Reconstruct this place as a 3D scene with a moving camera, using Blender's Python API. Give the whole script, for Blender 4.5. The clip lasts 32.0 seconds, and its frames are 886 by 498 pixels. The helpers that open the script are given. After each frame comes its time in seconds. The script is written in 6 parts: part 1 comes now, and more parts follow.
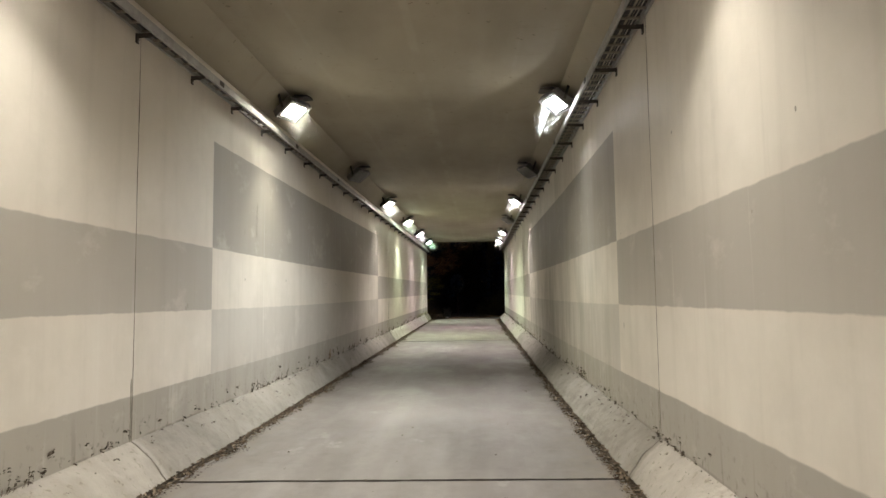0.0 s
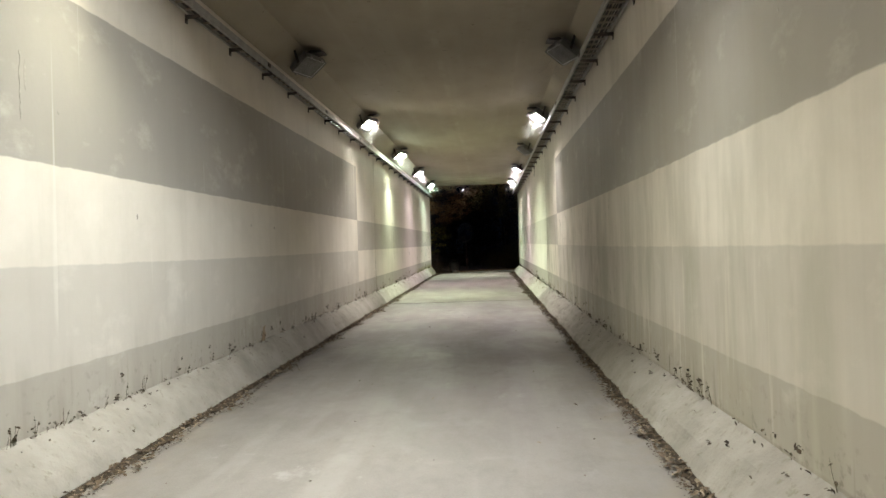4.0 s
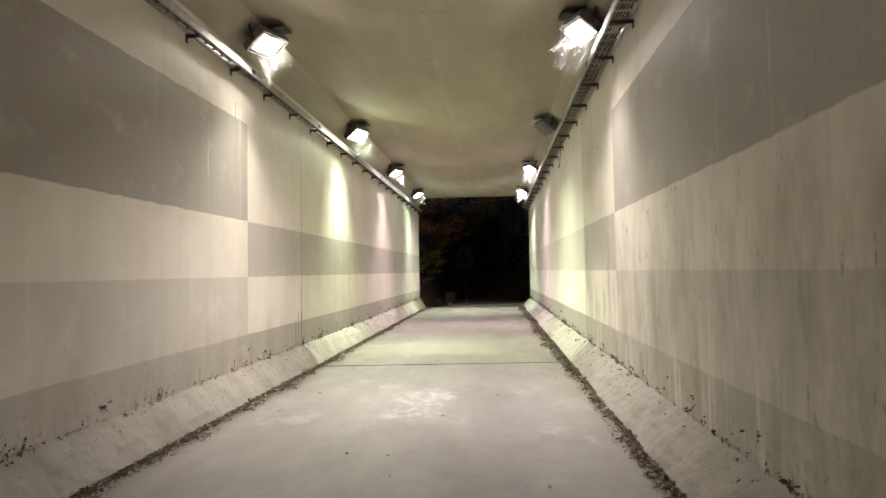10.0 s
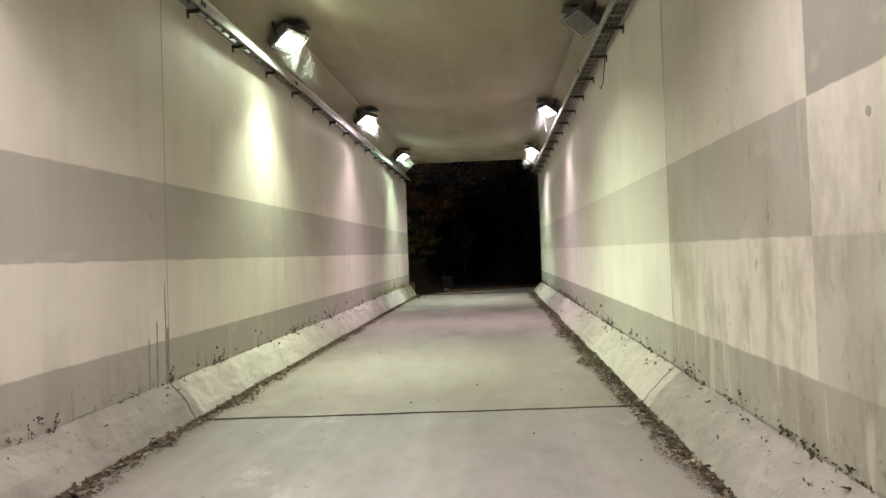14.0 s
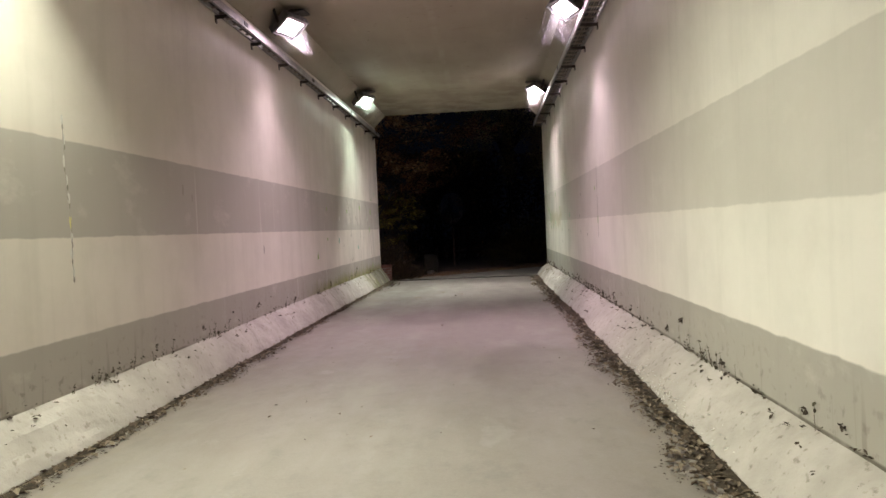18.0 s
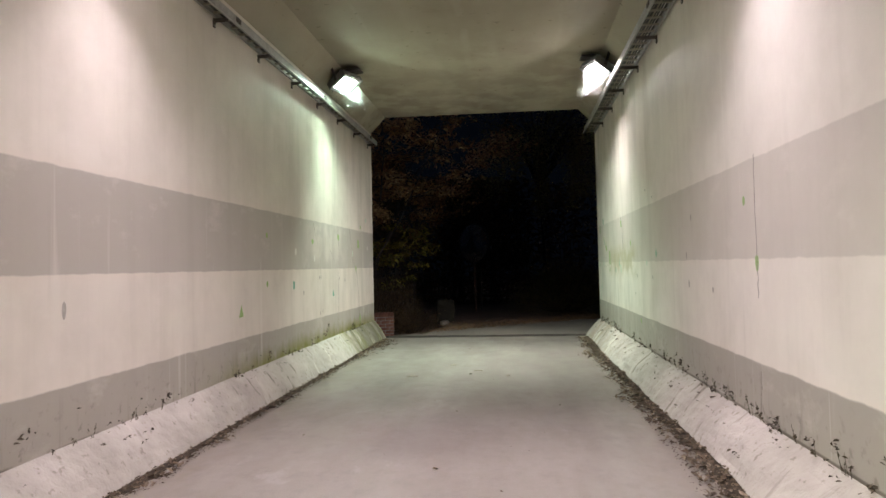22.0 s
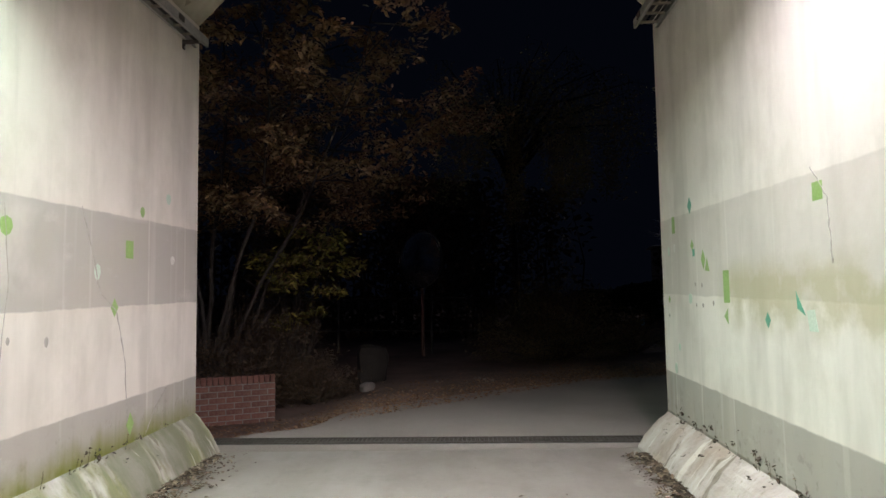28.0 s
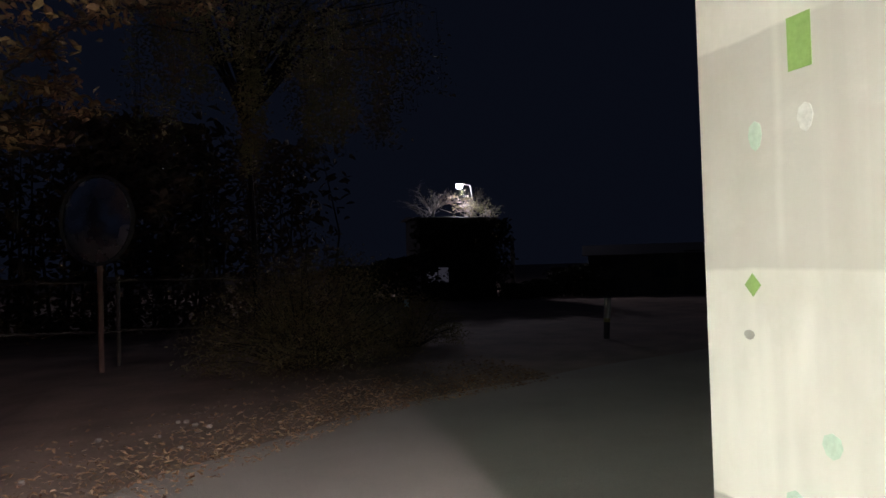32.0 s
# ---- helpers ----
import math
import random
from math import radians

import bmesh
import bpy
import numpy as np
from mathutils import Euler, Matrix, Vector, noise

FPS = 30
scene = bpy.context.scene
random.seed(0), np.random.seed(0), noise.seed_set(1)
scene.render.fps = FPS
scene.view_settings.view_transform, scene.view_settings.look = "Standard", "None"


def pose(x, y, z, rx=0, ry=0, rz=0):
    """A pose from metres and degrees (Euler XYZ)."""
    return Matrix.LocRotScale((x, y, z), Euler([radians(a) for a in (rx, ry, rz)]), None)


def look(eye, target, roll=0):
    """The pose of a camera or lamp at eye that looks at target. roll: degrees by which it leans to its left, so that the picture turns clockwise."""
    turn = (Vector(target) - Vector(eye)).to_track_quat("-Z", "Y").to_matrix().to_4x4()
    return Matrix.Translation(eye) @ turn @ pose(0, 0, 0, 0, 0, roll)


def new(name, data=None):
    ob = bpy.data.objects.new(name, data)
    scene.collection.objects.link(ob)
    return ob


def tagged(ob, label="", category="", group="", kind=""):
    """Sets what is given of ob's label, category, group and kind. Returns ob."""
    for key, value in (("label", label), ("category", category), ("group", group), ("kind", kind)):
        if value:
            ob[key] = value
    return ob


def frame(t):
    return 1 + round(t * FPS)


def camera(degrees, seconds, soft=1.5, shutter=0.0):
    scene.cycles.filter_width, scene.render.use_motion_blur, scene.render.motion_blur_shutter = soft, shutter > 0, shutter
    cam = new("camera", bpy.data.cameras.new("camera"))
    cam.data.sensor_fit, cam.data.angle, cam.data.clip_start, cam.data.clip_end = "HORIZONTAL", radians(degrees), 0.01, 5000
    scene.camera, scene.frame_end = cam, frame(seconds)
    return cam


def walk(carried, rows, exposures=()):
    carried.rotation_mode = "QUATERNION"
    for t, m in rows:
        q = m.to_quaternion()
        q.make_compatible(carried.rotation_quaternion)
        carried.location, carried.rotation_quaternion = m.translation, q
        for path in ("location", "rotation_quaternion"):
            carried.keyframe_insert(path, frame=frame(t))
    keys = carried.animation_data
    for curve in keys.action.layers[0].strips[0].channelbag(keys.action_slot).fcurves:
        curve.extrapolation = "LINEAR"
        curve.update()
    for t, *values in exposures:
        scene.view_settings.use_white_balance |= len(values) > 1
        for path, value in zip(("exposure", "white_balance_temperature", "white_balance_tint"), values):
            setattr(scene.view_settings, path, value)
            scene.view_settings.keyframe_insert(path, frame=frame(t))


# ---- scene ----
cam = camera(69.2, 32.0)
METRES, EYE, TILT, LEAN, TURN = 36.0, 1.43, 0.0, 0.0, 3.1
ROWS = [
    (0, 0., 0., 0., 0.06, 4.45, 0.74),
    (0.5, 0.0003, 0.0168, -0.0007, 0.99, 4.77, 0.67),
    (1, 0.0017, 0.0318, -0.0006, 0.9, 4.76, 0.62),
    (1.5, 0.0019, 0.0479, -0.0005, 1.04, 4.34, 0.74),
    (2, 0.0037, 0.064, -0.0015, 0.62, 2.82, 1.05),
    (2.5, 0.0046, 0.0801, -0.0021, 0.56, 1.27, 1.35),
    (3, 0.0067, 0.096, -0.0021, 0.37, 0.24, 1.57),
    (3.5, 0.0067, 0.1122, -0.0018, 0.64, 0.3, 1.6),
    (5.5, 0.0078, 0.1746, -0.002, 1.57, -0.04, 2.02),
    (6, 0.0094, 0.19, -0.0021, 1.53, 0.36, 1.9),
    (6.5, 0.0101, 0.2053, -0.0016, 1.76, 0.83, 1.66),
    (7, 0.0115, 0.2209, -0.0023, 1.34, 1.02, 1.27),
    (7.5, 0.0118, 0.2363, -0.0023, 0.81, 0.98, 1),
    (8, 0.0137, 0.2526, -0.0023, 0.13, 1.21, 0.84),
    (8.5, 0.0142, 0.2679, -0.0019, 0.51, 1.43, 0.82),
    (9, 0.0161, 0.2831, -0.0018, 1.24, 1.66, 0.85),
    (9.5, 0.017, 0.2983, -0.0017, 1.54, 2.22, 0.83),
    (10, 0.0188, 0.3137, -0.0017, 1.45, 2.76, 0.99),
    (10.5, 0.0187, 0.3286, -0.0015, 1.49, 2.83, 1.05),
    (11, 0.0198, 0.3441, -0.0019, 1.06, 2.77, 1.34),
    (11.5, 0.0189, 0.3596, -0.0013, 1.61, 3.18, 1.54),
    (12, 0.0192, 0.3749, -0.0016, 1.67, 2.71, 1.75),
    (12.5, 0.0188, 0.3903, -0.0014, 2.29, 2.4, 1.88),
    (13, 0.0206, 0.4065, -0.0015, 2.04, 2.11, 1.94),
    (13.5, 0.021, 0.4222, -0.0016, 1.94, 1.63, 1.97),
    (14, 0.0223, 0.4384, -0.0013, 1.5, 1.1, 1.91),
    (14.5, 0.0221, 0.4541, -0.001, 1.25, 0.72, 1.79),
    (16.5, 0.0272, 0.516, -0.0007, -0.1, -0.19, 1.92),
    (17, 0.0283, 0.5317, -0.0011, 0.22, -0.76, 2.25),
    (17.5, 0.0286, 0.5461, -0.0006, 0.77, -1.12, 2.51),
    (18, 0.0302, 0.5618, -0.0007, 1.02, -1.1, 2.58),
    (18.5, 0.0302, 0.5773, -0.0002, 1.7, -0.29, 2.59),
    (19, 0.0309, 0.5933, 0.0005, 1.55, 0.64, 2.44),
    (19.5, 0.031, 0.6082, 0.0016, 1.82, 1.21, 2.37),
    (20, 0.032, 0.6243, 0.0017, 1.65, 1.34, 2.3),
    (20.5, 0.0325, 0.6395, 0.0015, 1.88, 1.28, 2.01),
    (21, 0.0333, 0.6555, 0.002, 2.3, 1.62, 1.64),
    (21.5, 0.0337, 0.6713, 0.0021, 3.09, 1.92, 1.37),
    (22, 0.0336, 0.6875, 0.0025, 3.28, 2.26, 1.26),
    (22.5, 0.0327, 0.7026, 0.0031, 3.45, 2.39, 1.19),
    (23, 0.0336, 0.7184, 0.0037, 2.9, 2.36, 1.25),
    (23.5, 0.0346, 0.7339, 0.0038, 2.1, 1.7, 1.21),
    (24, 0.0366, 0.7502, 0.0045, 1.83, 1.68, 1.66),
    (24.5, 0.0368, 0.7656, 0.0056, 1.63, 1.65, 1.86),
    (25, 0.0378, 0.7815, 0.0063, 1.03, 2.63, 1.88),
    (25.5, 0.0371, 0.7965, 0.0073, 0.87, 3.42, 1.59),
    (26, 0.0381, 0.8126, 0.0074, 0.13, 4.04, 1.11),
    (26.5, 0.0381, 0.8277, 0.0077, -0.17, 4.46, 0.82),
    (28.5, 0.0389, 0.8897, 0.0083, -1.2, 3.54, 1.09),
    (29, 0.0397, 0.9055, 0.0082, -2.72, 2.97, 1.18),
    (29.5, 0.0403, 0.92, 0.0082, -5.23, 2.48, 0.97),
    (30, 0.0422, 0.9366, 0.0083, -8.54, 2.97, 1),
    (30.5, 0.0439, 0.9524, 0.0085, -11.79, 2.51, 0.88),
    (31, 0.0469, 0.9694, 0.0084, -15.52, 2.49, 1.1),
    (31.5, 0.0498, 0.9852, 0.0089, -19.8, 2.29, 1.43),
    (32, 0.0537, 1.0007, 0.0082, -23.64, 1.43, 1.61),
]
EXPOSURES = ((0, -0.37, 6580, 10), (1, -0.3, 6500, 9), (3, -0.2, 6450, 8), (7, 0.2, 6700, 5), (10, 0.28, 6700, 10), (12, -0.02, 6500, 12), (14, -0.22, 6550, 11), (18, -0.56, 6550, 26), (20, -0.38, 6200, 20), (22, -0.15, 6400, 10), (24, 0.17, 6500, 4), (25, 0.17, 6450, 13), (26, 0.06, 6350, 21), (26.5, 0.0, 6300, 22), (28.5, 0.1, 6100, 25), (29, 0.2, 6050, 28), (30, 0.62, 6150, 28), (31, 0.95, 6400, 31), (32, 1.25, 6400, 29))
walk(cam, [(t, pose(0, 0, EYE, TILT, LEAN, TURN) @ pose(METRES * x, METRES * y, METRES * z, 90 + pitch, roll, yaw)) for t, x, y, z, yaw, pitch, roll in ROWS], EXPOSURES)

# ---- world, lights, exposure ----
world = bpy.data.worlds.new("night_sky")
scene.world = world
world.use_nodes = True
world.node_tree.nodes["Background"].inputs["Color"].default_value = (0.082, 0.122, 0.225, 1)
world.node_tree.nodes["Background"].inputs["Strength"].default_value = 0.0125

SLOPE, FLOOR, DADO, BAND_LOW, BAND_TOP, PANEL_TOP, SPRING, CEIL = 0.0128, -0.10, 0.63, 1.345, 2.04, 3.27, 4.10, 4.42
WEST, EAST = -3.0, 1.52
JOINTS_W = (-10.6, 5.47, 21.38, 37.66)
JOINTS_E = (-10.5, 5.62, 21.70, 37.74)
GROUND = 0.215


def rise(y):
    """The tunnel runs level, then climbs gently along y."""
    c = min(8.0, max(0.0, y - 7.0))
    return SLOPE * (c * c / 16 + max(0.0, y - 15.0))


# y, watts west, watts east, colour west, colour east (0 watts: a dead lamp)
WARM, COOL, GREEN, PINK, WHITE, MINT = (1.0, 0.965, 0.88), (0.93, 0.97, 1.0), (0.86, 1.0, 0.76), (1.0, 0.86, 0.96), (0.72, 1.0, 0.79), (1.0, 0.94, 0.94)
PINKISH, YELLOW = (1.0, 0.93, 0.95), (1.0, 0.99, 0.82)
LAMP_ROWS = (
    (-6.4, 86, 86, WARM, WARM),
    (-1.3, 94, 94, WARM, WARM),
    (3.75, 136, 124, WARM, WARM),
    (8.9, 148, 200, YELLOW, COOL),
    (14.0, 0, 0, WARM, WARM),
    (18.75, 135, 140, WARM, PINKISH),
    (23.9, 325, 0, GREEN, GREEN),
    (28.95, 118, 122, PINK, PINK),
    (34.2, 205, 225, WHITE, MINT),
)


def area_lamp(m, size_x, size_y, watts, colour):
    data = bpy.data.lights.new("flood_glow", "AREA")
    data.shape, data.size, data.size_y = "RECTANGLE", size_x, size_y
    data.energy, data.color, data.spread = watts, colour, radians(106)
    ob = new("flood_glow", data)
    ob.matrix_world = m
    return ob


LAMP_OFF, LAMP_Z = 0.40, 4.13
AIM_IN, AIM_BACK, AIM_DOWN = 0.48, 0.22, 0.85


def lamp_pose(sx, y):
    """Where a flood lamp hangs and how its glass faces: back along the tunnel, down and a little inward."""
    eye = Vector(((WEST + LAMP_OFF) if sx > 0 else (EAST - LAMP_OFF), y, LAMP_Z + rise(y)))
    return look(eye, eye + Vector((AIM_IN * sx, -AIM_BACK, -AIM_DOWN)))


def beam_pose(sx, y):
    """The reflector's beam leaves just before the glass, straight down the tunnel's section and inward."""
    eye = lamp_pose(sx, y) @ Vector((0, 0, -0.02))
    return look(eye, eye + Vector(((0.36 if y > 33 and sx > 0 else 0.62 if 8 < y < 9 and sx < 0 else 0.40) * sx, 0.03 if y < 33 else 0.21 if sx > 0 else 0.38, -0.87)))


for ly, wa, ea, wc, ec in LAMP_ROWS:
    if wa:
        area_lamp(beam_pose(1, ly), 0.28, 0.20, wa, wc)
    if ea:
        area_lamp(beam_pose(-1, ly), 0.28, 0.20, ea, ec)


# ---- materials ----
class Nodes:
    """A small builder for node materials."""

    def __init__(self, name):
        self.mat = bpy.data.materials.new(name)
        self.mat.use_nodes = True
        self.tree = self.mat.node_tree
        self.bsdf = self.tree.nodes["Principled BSDF"]
        coord = self.tree.nodes.new("ShaderNodeTexCoord")
        self.place = coord.outputs["Object"]

    def link(self, a, b):
        self.tree.links.new(a, b)

    def put(self, socket, value):
        if hasattr(value, "is_linked") or hasattr(value, "links"):
            self.link(value, socket)
        else:
            socket.default_value = value

    def calc(self, op, a, b=0.0, c=None):
        n = self.tree.nodes.new("ShaderNodeMath")
        n.operation = op
        self.put(n.inputs[0], a)
        self.put(n.inputs[1], b)
        if c is not None:
            self.put(n.inputs[2], c)
        return n.outputs[0]

    def split(self, vec):
        n = self.tree.nodes.new("ShaderNodeSeparateXYZ")
        self.link(vec, n.inputs[0])
        return n.outputs

    def stretched(self, sx, sy, sz, ox=0.0):
        n = self.tree.nodes.new("ShaderNodeMapping")
        self.link(self.place, n.inputs["Vector"])
        n.inputs["Scale"].default_value = (sx, sy, sz)
        n.inputs["Location"].default_value = (ox, ox * 0.7, ox * 0.3)
        return n.outputs[0]

    def noise(self, scale, detail=4.0, vec=None, rough=0.55):
        n = self.tree.nodes.new("ShaderNodeTexNoise")
        self.link(vec if vec is not None else self.place, n.inputs["Vector"])
        n.inputs["Scale"].default_value = scale
        n.inputs["Detail"].default_value = detail
        n.inputs["Roughness"].default_value = rough
        return n.outputs["Fac"]

    def ramp(self, value, lo, hi, out_lo=0.0, out_hi=1.0):
        n = self.tree.nodes.new("ShaderNodeMapRange")
        self.put(n.inputs[0], value)
        for i, v in enumerate((lo, hi, out_lo, out_hi)):
            n.inputs[i + 1].default_value = v
        return n.outputs[0]

    def within(self, v, lo, hi, soft=0.006):
        a = self.ramp(v, lo - soft, lo + soft)
        b = self.ramp(v, hi - soft, hi + soft, 1.0, 0.0)
        return self.calc("MULTIPLY", a, b)

    def mix(self, fac, a, b, blend="MIX"):
        n = self.tree.nodes.new("ShaderNodeMix")
        n.data_type, n.blend_type = "RGBA", blend
        self.put(n.inputs["Factor"], fac)
        for key, v in ((6, a), (7, b)):
            self.put(n.inputs[key], (*v, 1.0) if isinstance(v, tuple) and len(v) == 3 else v)
        return n.outputs[2]

    def bump(self, height, distance, strength=0.6, below=None):
        n = self.tree.nodes.new("ShaderNodeBump")
        n.inputs["Strength"].default_value = strength
        n.inputs["Distance"].default_value = distance
        self.put(n.inputs["Height"], height)
        if below is not None:
            self.link(below, n.inputs["Normal"])
        return n.outputs[0]

    def done(self, colour, rough=0.7, metal=0.0, normal=None, spec=None):
        self.put(self.bsdf.inputs["Base Color"], (*colour, 1.0) if isinstance(colour, tuple) and len(colour) == 3 else colour)
        self.put(self.bsdf.inputs["Roughness"], rough)
        self.put(self.bsdf.inputs["Metallic"], metal)
        if spec is not None:
            self.bsdf.inputs["Specular IOR Level"].default_value = spec
        if normal is not None:
            self.link(normal, self.bsdf.inputs["Normal"])
        return self.mat


def plain(name, a, b, scale=6.0, rough=0.7, metal=0.0, bump=0.002, fine=60.0, spec=None):
    """Two colours in a coarse cloud, a fine grain and relief."""
    n = Nodes(name)
    coarse = n.noise(scale, 5)
    grain = n.noise(fine, 3)
    col = n.mix(n.ramp(coarse, 0.35, 0.65), a, b)
    col = n.mix(n.ramp(grain, 0.3, 0.7, 0.0, 0.35), col, tuple(c * 0.6 for c in a))
    return n.done(col, n.ramp(grain, 0.3, 0.7, max(rough - 0.1, 0.05), min(rough + 0.1, 1.0)), metal, n.bump(grain, bump), spec)


def island(name, tones, rough=0.75, spec=0.3):
    """Leaves and other loose pieces: a tone of its own for each island of the mesh."""
    n = Nodes(name)
    geo = n.tree.nodes.new("ShaderNodeNewGeometry")
    r = n.tree.nodes.new("ShaderNodeValToRGB")
    r.color_ramp.interpolation = "LINEAR"
    while len(r.color_ramp.elements) < len(tones):
        r.color_ramp.elements.new(0.5)
    for i, tone in enumerate(tones):
        r.color_ramp.elements[i].position = i / (len(tones) - 1)
        r.color_ramp.elements[i].color = (*tone, 1)
    n.link(geo.outputs["Random Per Island"], r.inputs[0])
    grain = n.noise(40, 2)
    col = n.mix(n.ramp(grain, 0.3, 0.7, 0, 0.3), r.outputs[0], (0.03, 0.022, 0.012))
    return n.done(col, rough, 0, None, spec)


def wall_paint(name, east):
    """Cream wall paint with grey bands and panels brushed on by hand, streaked and stained."""
    n = Nodes(name)
    xyz = n.split(n.place)
    y = xyz[1]
    bend = n.ramp(y, 7.0, 15.0, 0.0, 8.0)
    climb = n.calc("MULTIPLY", n.calc("ADD", n.calc("MULTIPLY", n.calc("MULTIPLY", bend, bend), 0.0625), n.calc("MAXIMUM", n.calc("SUBTRACT", y, 15.0), 0.0)), SLOPE)
    wob = n.calc("MULTIPLY_ADD", n.noise(5.0, 3), 0.03, -0.015)
    u = n.calc("ADD", n.calc("SUBTRACT", xyz[2], climb), wob)
    yw = n.calc("ADD", y, n.calc("MULTIPLY", wob, 0.6))
    mid = n.within(yw, 7.10, 19.12)
    ends = n.calc("SUBTRACT", 1.0, mid)
    band = n.calc("MULTIPLY", n.within(u, BAND_LOW, BAND_TOP), ends)
    if east:
        band = n.calc("MULTIPLY", band, n.ramp(y, JOINTS_E[2] - 0.003, JOINTS_E[2] + 0.003, 1.0, 0.52))
    panel = n.calc("MULTIPLY", n.within(u, BAND_TOP, PANEL_TOP), mid)
    lower = n.calc("MULTIPLY", n.within(u, DADO, BAND_LOW), mid)
    dado = n.ramp(u, DADO - 0.006, DADO + 0.006, 1.0, 0.0)
    fresh = n.ramp(y, JOINTS_E[2] - 0.003, JOINTS_E[2] + 0.003, 0.0, 0.8 if east else 0.0)
    cream = n.mix(fresh, (0.66, 0.605, 0.525), (0.74, 0.695, 0.62))
    col = n.mix(band, cream, (0.40, 0.366, 0.318))
    col = n.mix(panel, col, (0.325, 0.298, 0.260))
    col = n.mix(lower, col, (0.50, 0.463, 0.408))
    col = n.mix(dado, col, (0.36, 0.331, 0.286))
    # rain streaks, dust clouds, grime along the foot
    streak = n.noise(1.0, 5, n.stretched(1, 4.2, 0.22, 3.0 if east else 8.0))
    col = n.mix(n.ramp(streak, 0.52, 0.76, 0.0, 0.15), col, (0.30, 0.275, 0.225))
    fine = n.noise(1.0, 4, n.stretched(1, 9, 0.55, 5.0))
    col = n.mix(n.calc("MULTIPLY", n.ramp(fine, 0.60, 0.76, 0.0, 0.16), n.ramp(n.noise(0.35, 3), 0.42, 0.62)), col, (0.26, 0.24, 0.19))
    pale = n.noise(1.0, 4, n.stretched(1, 7.5, 0.30, 11.0))
    col = n.mix(n.calc("MULTIPLY", n.ramp(pale, 0.60, 0.70, 0.0, 0.30), n.ramp(n.noise(0.45, 3), 0.52, 0.66)), col, (0.74, 0.71, 0.64))
    cloud = n.noise(1.1, 6, None, 0.6)
    col = n.mix(n.ramp(cloud, 0.45, 0.75, 0.0, 0.25), col, (0.33, 0.30, 0.25))
    drops = n.calc("MULTIPLY", n.ramp(n.noise(1.0, 3, n.stretched(1, 11.0, 0.9, 23.0)), 0.60, 0.70, 0.0, 0.55), n.ramp(u, 0.26, 0.62, 1.0, 0.0))
    col = n.mix(drops, col, (0.17, 0.15, 0.115))
    tears = n.calc("MULTIPLY", n.ramp(n.noise(1.0, 2, n.stretched(1, 8.0, 0.16, 27.0)), 0.69, 0.72, 0.0, 0.24), n.ramp(n.noise(0.5, 2, n.stretched(1, 0.6, 1.6, 29.0)), 0.46, 0.56))
    col = n.mix(tears, col, (0.78, 0.75, 0.68))
    blot = n.noise(14.0, 3)
    low = n.ramp(u, 0.28, 0.62, 1.0, 0.0)
    foot = n.calc("SUBTRACT", xyz[2], climb)
    seam = n.calc("MULTIPLY", n.within(foot, 0.225, 0.258 if east else 0.262, 0.006), n.ramp(n.noise(2.2, 5), *((0.36, 0.50, 0.2, 0.9) if east else (0.50, 0.62, 0.0, 0.7))))
    if east:
        seam = n.calc("MULTIPLY", seam, n.ramp(y, 18.0, 22.0, 0.35, 1.0))
    col = n.mix(seam, col, (0.10, 0.085, 0.065))
    col = n.mix(n.calc("MULTIPLY", n.ramp(blot, 0.58, 0.70, 0.0, 0.6), low), col, (0.13, 0.115, 0.085))
    scrub = n.calc("MULTIPLY", n.within(y, *((34.2, 37.0) if east else (33.5, 35.4)), 0.25), n.within(u, 1.46 if not east else 1.56, 2.02, 0.06))
    col = n.mix(n.calc("MULTIPLY", n.ramp(n.noise(1.9, 4, n.stretched(1, 1.0, 0.7, 2.5)), 0.42, 0.56, 0.0, 0.62), scrub), col, (0.60, 0.55, 0.49))
    mouth = n.ramp(y, 31.5, 34.0)
    drip = n.noise(1.0, 3, n.stretched(1, 5.0, 0.10, 14.0))
    col = n.mix(n.calc("MULTIPLY", n.ramp(drip, 0.64, 0.69, 0.0, 0.17), mouth), col, (0.72, 0.68, 0.60))
    wash = n.noise(1.0, 4, n.stretched(1, 2.2, 0.45, 17.0))
    col = n.mix(n.calc("MULTIPLY", n.ramp(wash, 0.48, 0.64, 0.0, 0.45), mouth), col, (0.40, 0.365, 0.31))
    for at, wide, much in (((37.44, 0.008, 0.35), (36.80, 0.006, 0.55), (36.17, 0.009, 0.45), (35.45, 0.005, 0.3)) if east else ((36.72, 0.008, 0.45), (37.39, 0.006, 0.4), (35.6, 0.005, 0.25))):
        line = n.within(n.calc("ADD", y, n.calc("MULTIPLY_ADD", n.noise(1.6, 3), 0.03, -0.015)), at - wide, at + wide, 0.012)
        line = n.calc("MULTIPLY", line, n.ramp(n.noise(1.0, 3, n.stretched(1, 2.0, 1.4, at)), 0.40, 0.52, 0.15, much))
        col = n.mix(n.calc("MULTIPLY", line, n.ramp(u, 2.3, 2.6, 1.0, 0.25)), col, (0.76, 0.72, 0.64))
    fringe = n.calc("MULTIPLY", n.within(u, BAND_TOP - 0.01, BAND_TOP + 0.075, 0.03), n.ramp(y, 34.0, 35.5))
    col = n.mix(n.calc("MULTIPLY", fringe, n.ramp(n.noise(2.0, 4), 0.45, 0.62, 0.0, 0.4)), col, (0.72, 0.67, 0.59))
    rub = n.noise(2.4, 6, n.stretched(1, 0.8, 1.3, 21.0), 0.65)
    col = n.mix(n.ramp(rub, 0.57, 0.70, 0.0, 0.22), col, (0.72, 0.67, 0.60))
